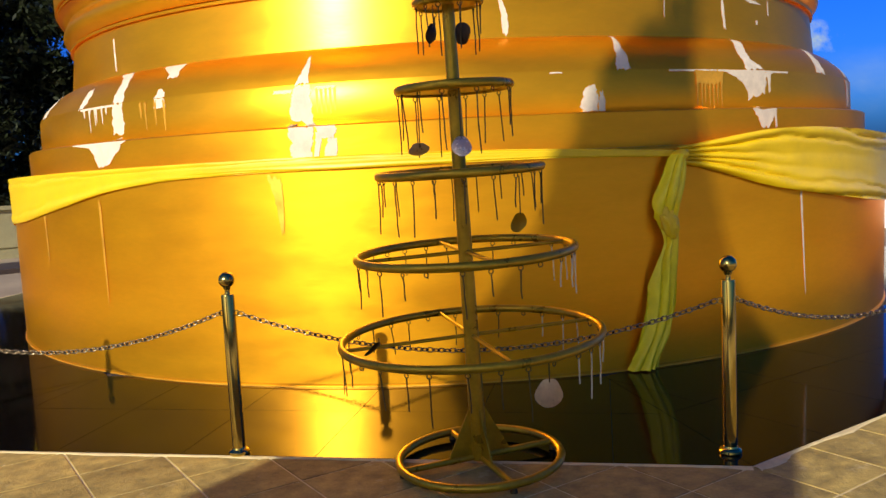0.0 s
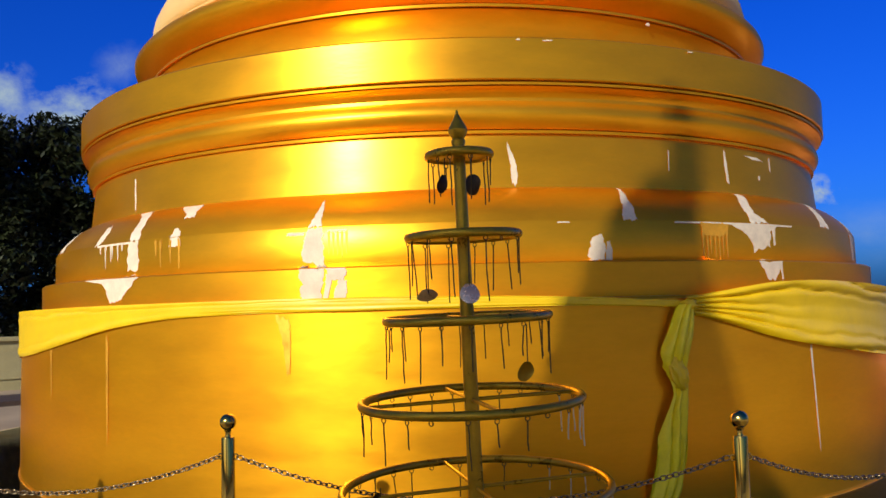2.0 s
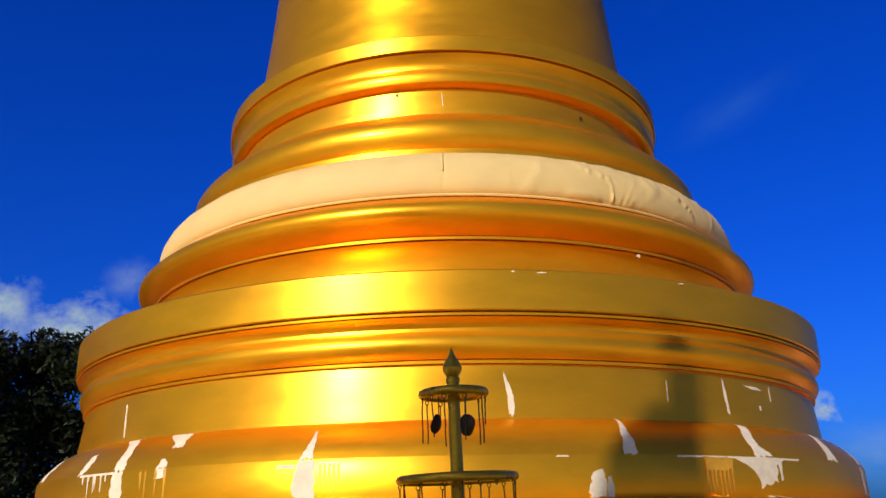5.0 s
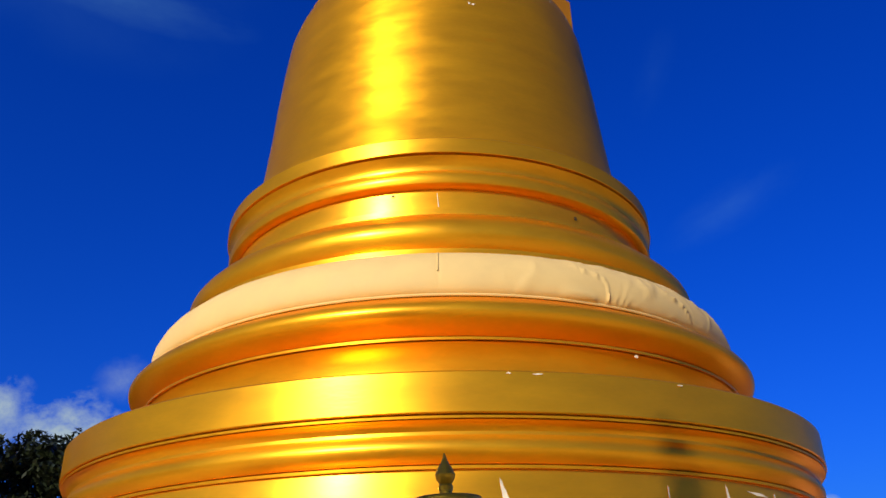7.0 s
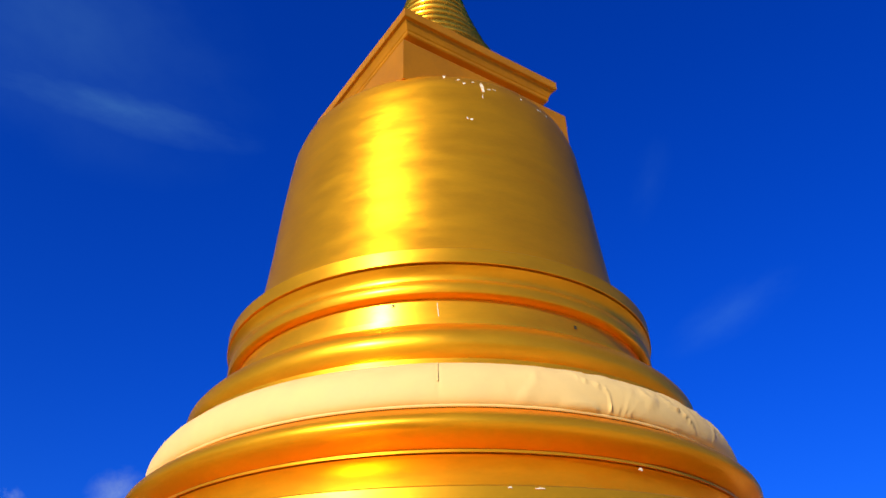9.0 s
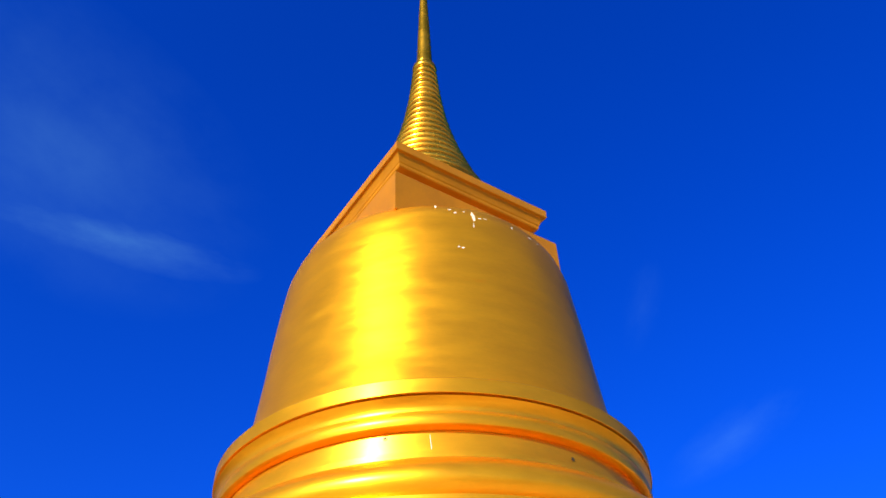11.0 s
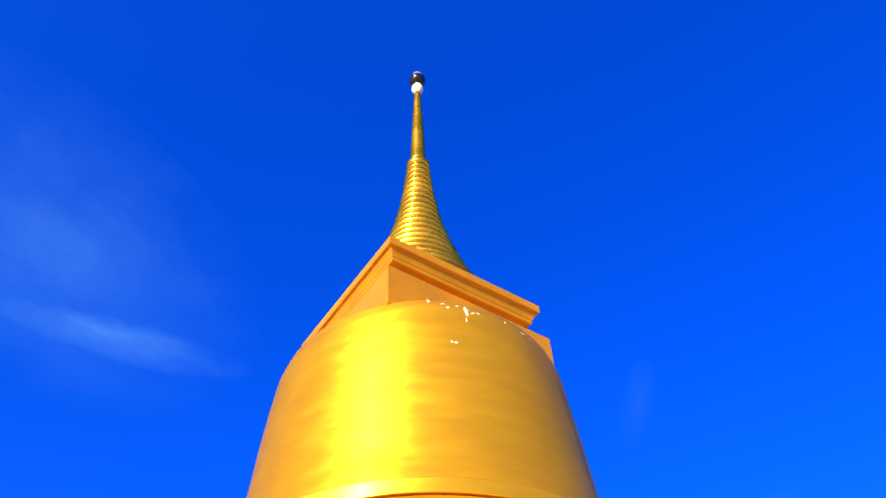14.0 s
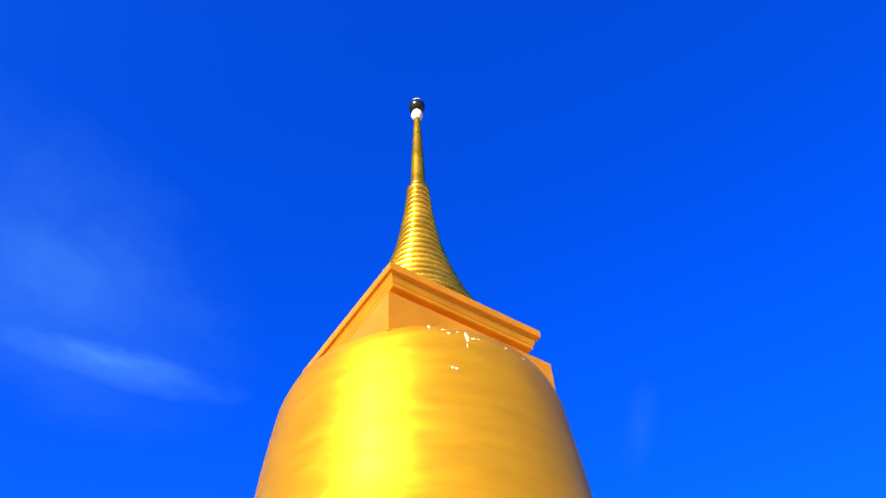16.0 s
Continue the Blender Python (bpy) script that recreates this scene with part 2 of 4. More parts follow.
def tube(bm, a, b, r0, r1=None, n=10):
    a, b = Vector(a), Vector(b)
    d = b - a
    m = Matrix.Translation((a + b) / 2) @ d.to_track_quat("Z", "Y").to_matrix().to_4x4()
    bmesh.ops.create_cone(bm, cap_ends=True, segments=n, radius1=r0, radius2=r0 if r1 is None else r1, depth=d.length, matrix=m)


def box(bm, sx, sy, sz, m):
    bmesh.ops.create_cube(bm, size=1, matrix=m @ Matrix.Diagonal((sx, sy, sz, 1)))


def torus_mesh(bm, R, r, z=0.0, n=64, k=10, squash=1.0):
    grid = []
    for i in range(n):
        a = 2 * math.pi * i / n
        row = []
        for j in range(k):
            b = 2 * math.pi * j / k
            q = R + r * math.cos(b)
            row.append(bm.verts.new((q * math.cos(a), q * math.sin(a), z + r * squash * math.sin(b))))
        grid.append(row)
    for i in range(n):
        for j in range(k):
            bm.faces.new((grid[i][j], grid[(i + 1) % n][j], grid[(i + 1) % n][(j + 1) % k], grid[i][(j + 1) % k]))


# ---- ground, pavement and granite platform ----
CORNER = 12.1                 # direction of one corner of the octagonal platform
APOTHEM = 6.45


def around(deg, r, z=0.0):
    a = radians(deg)
    return Vector((CENTRE[0] + r * math.sin(a), CENTRE[1] - r * math.cos(a), z))


ground_vs = [(-1500, -1500, -0.03), (1500, -1500, -0.03), (1500, 1500, -0.03), (-1500, 1500, -0.03)]
tagged(from_lists("ground", ground_vs, [(0, 1, 2, 3)], GROUND, smooth=False),
       "wide worn concrete ground of the temple yard", "ground", kind="structure")

pavement = tagged(from_lists("pavement", [(-9, -4, -0.004), (9, -4, -0.004), (9, 9, -0.004), (-9, 9, -0.004)],
                             [(0, 1, 2, 3)], MORTAR, smooth=False),
                  "square concrete paving tiles with pale mortar joints", "pavement", kind="structure")

octagon = [around(CORNER + 45 * i, APOTHEM / math.cos(radians(22.5))) for i in range(8)]
pv = [(p.x, p.y, z) for z in (-0.05, 0.004) for p in octagon]
platform = tagged(from_lists("platform", pv, [tuple(range(8, 16)), tuple(reversed(range(8)))] +
                             [(i, (i + 1) % 8, 8 + (i + 1) % 8, 8 + i) for i in range(8)], JOINT, smooth=False),
                  "octagonal platform of polished black granite under the stupa", "platform", kind="structure")

for k_ in range(8):
    p_, q_ = octagon[k_], octagon[(k_ + 1) % 8]
    n_ = ((p_ + q_) / 2 - Vector((*CENTRE, 0))).normalized()
    vs_, fs_, cuts = [], [], 90
    for i_ in range(cuts + 1):          # a ragged line, smeared out over the tiles here and there
        e_ = p_.lerp(q_, i_ / cuts)
        smear = max(0.0, noise.noise((e_.x * 2.1, e_.y * 2.1, 3.0)))
        wide = 0.022 + 0.13 * smear ** 1.3 + 0.012 * noise.noise((e_.x * 9, e_.y * 9, 1.0)) + 0.006 * noise.noise((e_.x * 40, e_.y * 40, 6.0))
        for off, z in ((0.0045, -0.03), (0.0045, 0.006), (0.0045 + wide * 0.6, 0.0055), (0.0045 + wide, -0.003)):
            v = e_ + n_ * off
            vs_.append((v.x, v.y, z))
    for i_ in range(cuts):
        for j_ in range(3):
            c_ = i_ * 4 + j_
            fs_.append((c_, c_ + 1, c_ + 5, c_ + 4))
    from_lists("edge_mortar", vs_, fs_, MORTAR, platform, "ragged pale mortar line along the platform edge", False)

# ---- the stupa ----
stupa = empty("stupa", (*CENTRE, 0), "tall gold-painted bell-shaped stupa with flaking paint", "stupa")

drum = lathe("drum", [(5.06, 0.0), (5.06, 0.02), (5.05, 0.03)] + [(5.05, 0.2 * i) for i in range(1, 8)] +
             [(5.05, 1.605), (5.035, 1.625), (4.8, 1.632)], GOLD, stupa, "plain round gold drum with faint streaks", n=256, wobble=0.006)
lathe("base_seam", [(5.0, 0.005), (5.066, 0.006), (5.066, 0.014), (5.0, 0.016)], WORN_GOLD, stupa, "thin pale line of plaster at the foot of the drum", n=256, wobble=0.004)
lathe("step", [(4.865, 1.60), (4.865, 1.885), (4.85, 1.898), (4.7, 1.902)], GOLD, stupa, n=256, wobble=0.005)
OVOLO = [(4.73, 2.214), (4.715, 2.245), (4.69, 2.285), (4.655, 2.325), (4.61, 2.37), (4.56, 2.415), (4.505, 2.455), (4.45, 2.487), (4.40, 2.507), (4.36, 2.515)]
lathe("step", [(4.73, 1.88), (4.74, 1.91), (4.735, 2.205)] + OVOLO + [(4.2, 2.516)], GOLD, stupa,
      "stepped gold tier with a rounded shoulder and white flaking", n=256, wobble=0.005)
lathe("neck_wall", [(4.39, 2.50), (4.37, 2.7), (4.345, 2.945), (4.2, 2.95)], GOLD, stupa, n=256, wobble=0.006)
lathe("fillet", [(4.3, 2.945), (4.375, 2.948), (4.378, 2.972), (4.3, 2.976)], GOLD, stupa, n=256)
lathe("moulding", [(4.3, 2.985)] + arc(4.36, 2.987, 4.385, 3.205, 0.06) + [(4.384, 3.232), (4.40, 3.262), (4.43, 3.288), (4.468, 3.305)] +
      [(4.3, 3.31)], GOLD, stupa, "curved gold cornice moulding", n=256, wobble=0.006)
lathe("fillet", [(4.3, 3.312), (4.475, 3.315), (4.478, 3.335), (4.3, 3.339)], GOLD, stupa, n=256)
lathe("fascia", [(4.3, 3.35), (4.485, 3.35), (4.495, 3.36), (4.495, 3.68), (4.48, 3.695), (3.6, 3.75)], GOLD, stupa,
      "broad plain gold band", n=256, wobble=0.006)
lathe("cavetto", [(3.62, 3.72), (3.62, 3.9), (3.64, 4.05), (3.69, 4.17), (3.73, 4.205), (3.5, 4.21)], GOLD, stupa, n=224, wobble=0.004)
lathe("fillet", [(3.5, 4.213), (3.755, 4.216), (3.758, 4.24), (3.5, 4.244)], GOLD, stupa, n=224)
lathe("torus_moulding", [(3.6, 4.25)] + arc(3.74, 4.255, 3.66, 4.674, 0.235, 14) + [(3.5, 4.682)], GOLD, stupa,
      "thick rounded gold ring moulding", n=224, wobble=0.006)
lathe("core", [(3.5, 4.6), (3.5, 5.166), (3.40, 5.265)], GOLD, stupa, n=160)
lathe("fillet", [(3.2, 5.235), (3.42, 5.24), (3.425, 5.295), (3.2, 5.305)], GOLD, stupa, n=224)
lathe("torus_moulding", [(3.2, 5.315)] + arc(3.26, 5.325, 3.08, 5.869, 0.19, 14) + [(2.8, 5.879)], GOLD, stupa,
      "thick rounded gold ring moulding", n=224, wobble=0.006)
lathe("fillet", [(2.7, 5.899), (2.98, 5.92), (2.985, 5.99), (2.7, 6.01)], GOLD, stupa, n=192)
lathe("neck_wall", [(2.83, 5.99), (2.83, 6.312), (2.6, 6.321)], GOLD, stupa, n=192, wobble=0.004)
lathe("moulding", [(2.6, 6.312)] + [(2.85, 6.314), (2.90, 6.322), (2.93, 6.345), (2.945, 6.385), (2.945, 6.43), (2.93, 6.485), (2.905, 6.512), (2.888, 6.526), (2.886, 6.556), (2.90, 6.60), (2.93, 6.648), (2.965, 6.685), (2.6, 6.703)],
      GOLD, stupa, "curved gold cornice moulding", n=192, wobble=0.004)
lathe("fascia", [(2.6, 6.708), (2.98, 6.711), (2.985, 6.718), (2.985, 6.896), (2.97, 6.911), (2.6, 6.965)], GOLD, stupa, n=192, wobble=0.004)
BELL = [(2.699, 6.915), (2.694, 7.065), (2.627, 7.364), (2.573, 7.763), (2.516, 8.362), (2.462, 8.961), (2.408, 9.559), (2.35, 10.053), (2.311, 10.19), (2.267, 10.34), (2.209, 10.43), (2.121, 10.49), (1.946, 10.54), (1.168, 10.58)]
lathe("bell", BELL, GOLD, stupa,
      "tall gold bell dome with a soft metallic sheen", n=192, wobble=0.012)

HARMIKA = -10.6


def square_ring(name, prof, mat, parent, label="", turn=HARMIKA):
    """A square block with moulded sides from (half diagonal, height) rows."""
    vs, fs = [], []
    for r, z in prof:
        for i in range(4):
            a = radians(turn + 90 * i)
            vs.append((r * math.sin(a), -r * math.cos(a), z))
    n = len(prof)
    for j in range(n - 1):
        for i in range(4):
            fs.append((j * 4 + i, j * 4 + (i + 1) % 4, j * 4 + 4 + (i + 1) % 4, j * 4 + 4 + i))
    fs += [tuple(range((n - 1) * 4, n * 4)), (3, 2, 1, 0)]
    return from_lists(name, vs, fs, mat, parent, label, False)


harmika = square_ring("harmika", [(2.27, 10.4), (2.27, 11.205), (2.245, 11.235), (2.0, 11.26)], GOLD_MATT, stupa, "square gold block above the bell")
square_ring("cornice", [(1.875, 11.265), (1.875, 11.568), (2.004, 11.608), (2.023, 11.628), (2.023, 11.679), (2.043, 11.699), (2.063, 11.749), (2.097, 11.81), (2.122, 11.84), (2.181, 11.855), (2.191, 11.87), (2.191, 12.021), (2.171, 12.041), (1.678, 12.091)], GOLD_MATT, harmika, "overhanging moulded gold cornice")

SPIRE = [(12.03, 1.44), (12.5, 1.22), (13.0, 1.0), (13.5, 0.83), (14.0, 0.67), (14.4, 0.57), (14.69, 0.50), (15.15, 0.412), (15.6, 0.35), (16.03, 0.298), (16.5, 0.258), (16.92, 0.225)]
spire = lathe("spire", [(r, z) for z, r in SPIRE], GOLD_RING, stupa, "slender ringed gold spire", n=96)
spire.matrix_basis = Matrix.Translation((0.02, 0, 12.0)) @ pose(0, 0, 0, 0, 0.6, 0) @ Matrix.Translation((0, 0, -12.0))      # it leans a touch


def spire_radius(z):
    for (z0, r0), (z1, r1) in zip(SPIRE, SPIRE[1:]):
        if z <= z1:
            return r0 + (r1 - r0) * (z - z0) / (z1 - z0)
    return SPIRE[-1][1]


z_ring, gap = 12.75, 0.25
while z_ring < 16.85:
    r_ring = spire_radius(z_ring)
    lathe("spire_ring", [(r_ring - 0.03, z_ring - gap * 0.42)] + arc(r_ring - 0.012, z_ring - gap * 0.4, r_ring - 0.022, z_ring + gap * 0.4, 0.055, 8) +
          [(r_ring - 0.05, z_ring + gap * 0.42)], GOLD_RING, spire, n=96, angle=75)
    z_ring += gap
    gap = max(0.19, gap * 0.985)
lathe("spire_collar", [(0.20, 16.86), (0.25, 16.89), (0.27, 16.96), (0.26, 17.03), (0.22, 17.07), (0.205, 17.10), (0.215, 17.13), (0.18, 17.17)],
      GOLD_RING, spire, n=48, angle=50)
lathe("spire_needle", [(0.18, 17.14), (0.165, 17.5), (0.150, 18.1), (0.130, 18.77), (0.106, 19.5), (0.078, 20.2), (0.072, 20.28)], GOLD_RING, spire, n=48)
lathe("spire_collar", [(0.072, 20.24), (0.125, 20.32), (0.15, 20.42), (0.125, 20.54), (0.08, 20.62), (0.06, 20.70)], PLASTER, spire, "pale cap under the finial", n=32)
lathe("finial_ball", [(0.05, 20.64)] + [(0.215 * math.sin(radians(a)), 20.87 - 0.23 * math.cos(radians(a))) for a in range(15, 170, 12)] + [(0.02, 21.10)],
      BLACK, spire, "dark round finial ball", n=32, angle=60)
lathe("finial_cap", [(0.16, 21.00), (0.15, 21.08), (0.09, 21.16), (0.015, 21.22)], PAPER, spire, n=24)


# ---- cloth round the stupa ----
def cream_band():
    """The white cloth wound round the upper ring, smooth in front and wrinkled to one side."""
    n, outline = 1200, [(3.60, 4.674), (3.675, 4.682), (3.715, 4.716), (3.735, 4.779), (3.735, 4.869), (3.715, 4.958), (3.68, 5.037), (3.62, 5.116), (3.54, 5.186), (3.47, 5.22), (3.40, 5.225)]
    rows = []
    for p0, p1 in zip(outline, outline[1:]):
        rows += [p0, ((p0[0] + p1[0]) / 2, (p0[1] + p1[1]) / 2)]
    rows.append(outline[-1])
    vs, fs = [], []
    for j, (r, z) in enumerate(rows):
        edge = math.sin(math.pi * j / (len(rows) - 1))
        for i in range(n):
            d = 360 * i / n
            a = radians(d)
            q = r + 0.006 * noise.noise((math.sin(a) * 9, math.cos(a) * 9, z * 2))
            dd = d if d < 180 else d - 360
            wr = min(1, max(0, (dd - 4) / 26)) * min(1, max(0, (100 - dd) / 30)) if dd > 0 else 0.10
            slant = dd * 0.26 + 5.0 * (z - 5.0) * math.sin(dd * 0.33) + 1.2 * noise.noise((dd * 0.09, z * 2.2, 31.0))
            crease = max(0.0, 1 - 6.0 * abs(noise.noise((slant, z * 1.3, 3.0)))) * min(1, max(0, 0.35 + 2 * noise.noise((dd * 0.11, z, 21.0))))
            puff = noise.noise((dd * 0.13, z * 2.5, 11.0))
            q += wr * edge * (0.042 * crease + 0.014 * puff)
            q -= 0.006 * edge * math.exp(-((dd - 0.3) / 0.3) ** 2)
            vs.append((q * math.sin(a), -q * math.cos(a), z + wr * 0.012 * noise.noise((dd * 0.3, j * 0.5, 7.0))))
    for j in range(len(rows) - 1):
        for i in range(n):
            i2 = (i + 1) % n
            fs.append((j * n + i, j * n + i2, (j + 1) * n + i2, (j + 1) * n + i))
    ob = from_lists("cloth_band", vs, fs, CREAM_CLOTH, None, "", True, 60)
    ob.location = (*CENTRE, 0)
    bm = bmesh.new()
    torus_mesh(bm, 3.685, 0.014, 4.684, 256, 6)
    part("lower_hem", bm, CREAM_CLOTH, ob)
    bm = bmesh.new()
    for (r0, z0), (r1, z1) in zip(rows[9:-2], rows[10:-1]):
        a = radians(0.25)
        tube(bm, ((r0 + 0.002) * math.sin(a), -(r0 + 0.002) * math.cos(a), z0), ((r1 + 0.002) * math.sin(a), -(r1 + 0.002) * math.cos(a), z1), 0.007, 0.007, 6)
    part("stitched_seam", bm, CREAM_CLOTH, ob)
    return tagged(ob, "cream cloth band wrapped round the upper ring of the stupa", "cloth")


cream_band()


def lerp_rows(rows, x):
    for a, b in zip(rows, rows[1:]):
        if x <= b[0]:
            t = (x - a[0]) / (b[0] - a[0])
            return [p + (q - p) * t for p, q in zip(a[1:], b[1:])]
    return list(rows[-1][1:])


def smooth_rows(rows, x):
    """Rounded interpolation between rows: no kinks."""
    keys = [lerp_rows(rows, min(rows[-1][0], max(rows[0][0], x + d))) for d in (-5, -3, -1.5, 0, 1.5, 3, 5)]
    return [sum(k[i] for k in keys) / len(keys) for i in range(len(keys[0]))]


def sash_piece(parent, span, rows, seed, folds, depth, knot, name="sash_length"):
    """A length of satin round the drum; its folds run together towards the knot."""
    a0, a1 = span
    n, k = 160, 34
    vs, fs = [], []
    for i in range(n + 1):
        th = a0 + (a1 - a0) * i / n
        top, bot = smooth_rows(rows, th)
        wide = top - bot
        for j in range(k + 1):
            t = j / k
            z = bot + wide * t
            ph = t * folds + 0.8 * noise.noise((th * 0.05, t * 2, seed)) + 0.25 * noise.noise((th * 0.3, t * 4, seed))
            f = abs(math.sin(math.pi * ph)) ** 0.6
            far = min(1.0, abs(th - knot) / 15)
            calm = 1 - far * (0.95 * math.exp(-((t - 0.5) / 0.30) ** 4))
            q = 5.058 + 0.006 + depth * f * calm * min(1, 0.35 + wide * 3) + 0.012 * math.sin(math.pi * t)
            z += 0.006 * noise.noise((th * 0.12, 0, seed)) * (1 - t)
            a = radians(th)
            vs.append((q * math.sin(a), -q * math.cos(a), z))
    for i in range(n):
        for j in range(k):
            c = i * (k + 1) + j
            fs.append((c, c + k + 1, c + k + 2, c + 1))
    return from_lists(name, vs, fs, YELLOW_CLOTH, parent, "", True, 70)


KNOT = 19.5
sash = empty("sash", (*CENTRE, 0), "bright yellow satin sash tied round the gold drum", "cloth sash")
sash_piece(sash, (-110, KNOT), [(-110, 1.60, 0.9), (-80, 1.62, 1.02), (-62, 1.64, 1.20), (-55, 1.645, 1.20), (-50, 1.648, 1.235), (-40.5, 1.655, 1.35), (-35, 1.66, 1.44), (-30.7, 1.662, 1.505), (-26, 1.664, 1.545), (-18, 1.666, 1.57),
                                (-9, 1.668, 1.572), (0, 1.66, 1.575), (9, 1.64, 1.575), (17, 1.60, 1.555), (KNOT, 1.58, 1.53)], 1.0, 2.4, 0.018, 60)
sash_piece(sash, (KNOT, 110), [(KNOT, 1.59, 1.53), (21, 1.60, 1.51), (23.3, 1.665, 1.42), (25.4, 1.70, 1.35), (30.2, 1.725, 1.265), (36.9, 1.73, 1.18), (42, 1.71, 1.13), (47, 1.69, 1.09), (53, 1.66, 1.03),
                               (80, 1.63, 0.98), (110, 1.63, 0.98)], 5.0, 5.0, 0.05, KNOT)


def sash_tail(parent):
    rows = [(0.0, 14.3, 17.0), (0.1, 14.8, 17.3), (0.25, 15.4, 18.2), (0.45, 16.0, 18.8), (0.62, 16.5, 18.95), (0.8, 17.1, 19.0), (0.93, 17.7, 19.0), (1.02, 17.6, 19.2),
            (1.12, 17.1, 19.3), (1.21, 16.9, 19.5), (1.32, 17.3, 19.8), (1.46, 17.9, 20.0), (1.53, 18.3, 19.9), (1.57, 18.8, 19.7)]
    n, k = 90, 30
    vs, fs = [], []
    for i in range(n + 1):
        z = 0.02 + 1.54 * i / n
        a_l, a_r = lerp_rows(rows, z)
        for j in range(k + 1):
            t = j / k
            th = a_l + (a_r - a_l) * t + 0.25 * noise.noise((z * 4, j * 0.1, 2.0))
            ph = t * 3.2 + 0.5 * noise.noise((z * 1.6, t * 2, 9.0))
            f = abs(math.sin(math.pi * ph)) ** 0.7
            bunch = math.exp(-((z - 1.08) / 0.07) ** 2)
            q = 5.075 + (0.045 - 0.02 * bunch) * f + (0.06 + 0.03 * math.exp(-((z - 1.3) / 0.15) ** 2)) * math.sin(math.pi * t) + bunch * 0.05 * noise.noise((z * 22, t * 6, 4.0))
            a = radians(th)
            vs.append((q * math.sin(a), -q * math.cos(a), z + 0.02 * noise.noise((t * 5, 0, 1.0)) * (1 - i / n)))
    for i in range(n):
        for j in range(k):
            c = i * (k + 1) + j
            fs.append((c, c + 1, c + k + 2, c + k + 1))
    from_lists("sash_tail", vs, fs, TAIL_CLOTH, parent, "hanging tail of satin gathered by a twist", True, 70)


sash_tail(sash)
bm = bmesh.new()
bmesh.ops.create_icosphere(bm, subdivisions=4, radius=1.0)
tp = around(18.0, 5.165, 1.07) - Vector((*CENTRE, 0))
for v in bm.verts:
    crumple = 1 + 0.30 * noise.noise(v.co * 2.2) + 0.14 * noise.noise(v.co * 5.0)
    v.co = Vector((v.co.x * 0.06 + v.co.z * -0.02, v.co.y * 0.035, v.co.z * 0.11)) * crumple + tp
part("sash_twist", bm, YELLOW_CLOTH, sash, "crumpled twist holding the hanging tail")
bm = bmesh.new()
bmesh.ops.create_icosphere(bm, subdivisions=3, radius=0.055)
kp = around(KNOT + 0.1, 5.11, 1.555) - Vector((*CENTRE, 0))
for v in bm.verts:
    v.co = Vector((v.co.x * 1.2, v.co.y, v.co.z * 0.75)) * (1 + 0.25 * noise.noise(v.co * 30)) + kp
part("sash_knot", bm, YELLOW_CLOTH, sash)


# ---- bare plaster where the gold has flaked ----
OUTER = [(0.0, 5.05), (1.62, 5.05), (1.625, 4.865), (1.895, 4.865), (1.90, 4.735), (2.207, 4.735)] + [(z, r) for r, z in OVOLO] + [(2.52, 4.388), (2.7, 4.37), (2.94, 4.345)]


def outer(z):
    return lerp_rows(OUTER, z)[0]


def flake(rows, seed, teeth=0.0, mat=None):
    """A patch of bare plaster lying on the gold: rows of (height, first and last direction), bottom to top."""
    n, k = 26, 10
    z0, z1 = rows[0][0], rows[-1][0]
    top_z = next(e for e in (1.615, 1.89, 2.206, 2.512, 2.94) if e >= z1 - 0.01)
    vs, fs = [], []
    for i in range(n + 1):
        z = z0 + (z1 - z0) * i / n
        a_l, a_r = lerp_rows(rows, z)
        w = a_r - a_l
        a_l += 0.15 * min(w, 3) * noise.noise((z * 16, seed, 0)) + 0.16 * min(1, w) * noise.noise((z * 60, seed, 3))
        a_r += 0.15 * min(w, 3) * noise.noise((z * 16, seed, 9)) + 0.16 * min(1, w) * noise.noise((z * 60, seed, 6))
        for j in range(k + 1):
            t = j / k
            th = radians(a_l + (a_r - a_l) * t)
            zz = z
            fade = 1 - i / n
            zz += (z1 - z0) * fade * 0.13 * noise.noise((t * 5 * (1 + w * 0.3), seed, 1.5))
            zz += (z1 - z0) * (1 - fade) * 0.12 * noise.noise((t * 6, seed, 8.5))
            if teeth and i < n * 0.5:
                zz += teeth * abs(noise.noise((t * 9, seed, 1.5))) * 2 * (1 - i / (n * 0.5))
            zz = min(zz, top_z)
            q = outer(zz) + 0.004
            vs.append((q * math.sin(th), -q * math.cos(th), zz))
    for i in range(n):
        for j in range(k):
            c = i * (k + 1) + j
            fs.append((c, c + 1, c + k + 2, c + k + 1))
    from_lists("plaster_patch", vs, fs, mat or PLASTER, stupa, "" if mat else "bare white plaster where gold paint flaked off", True, 50)


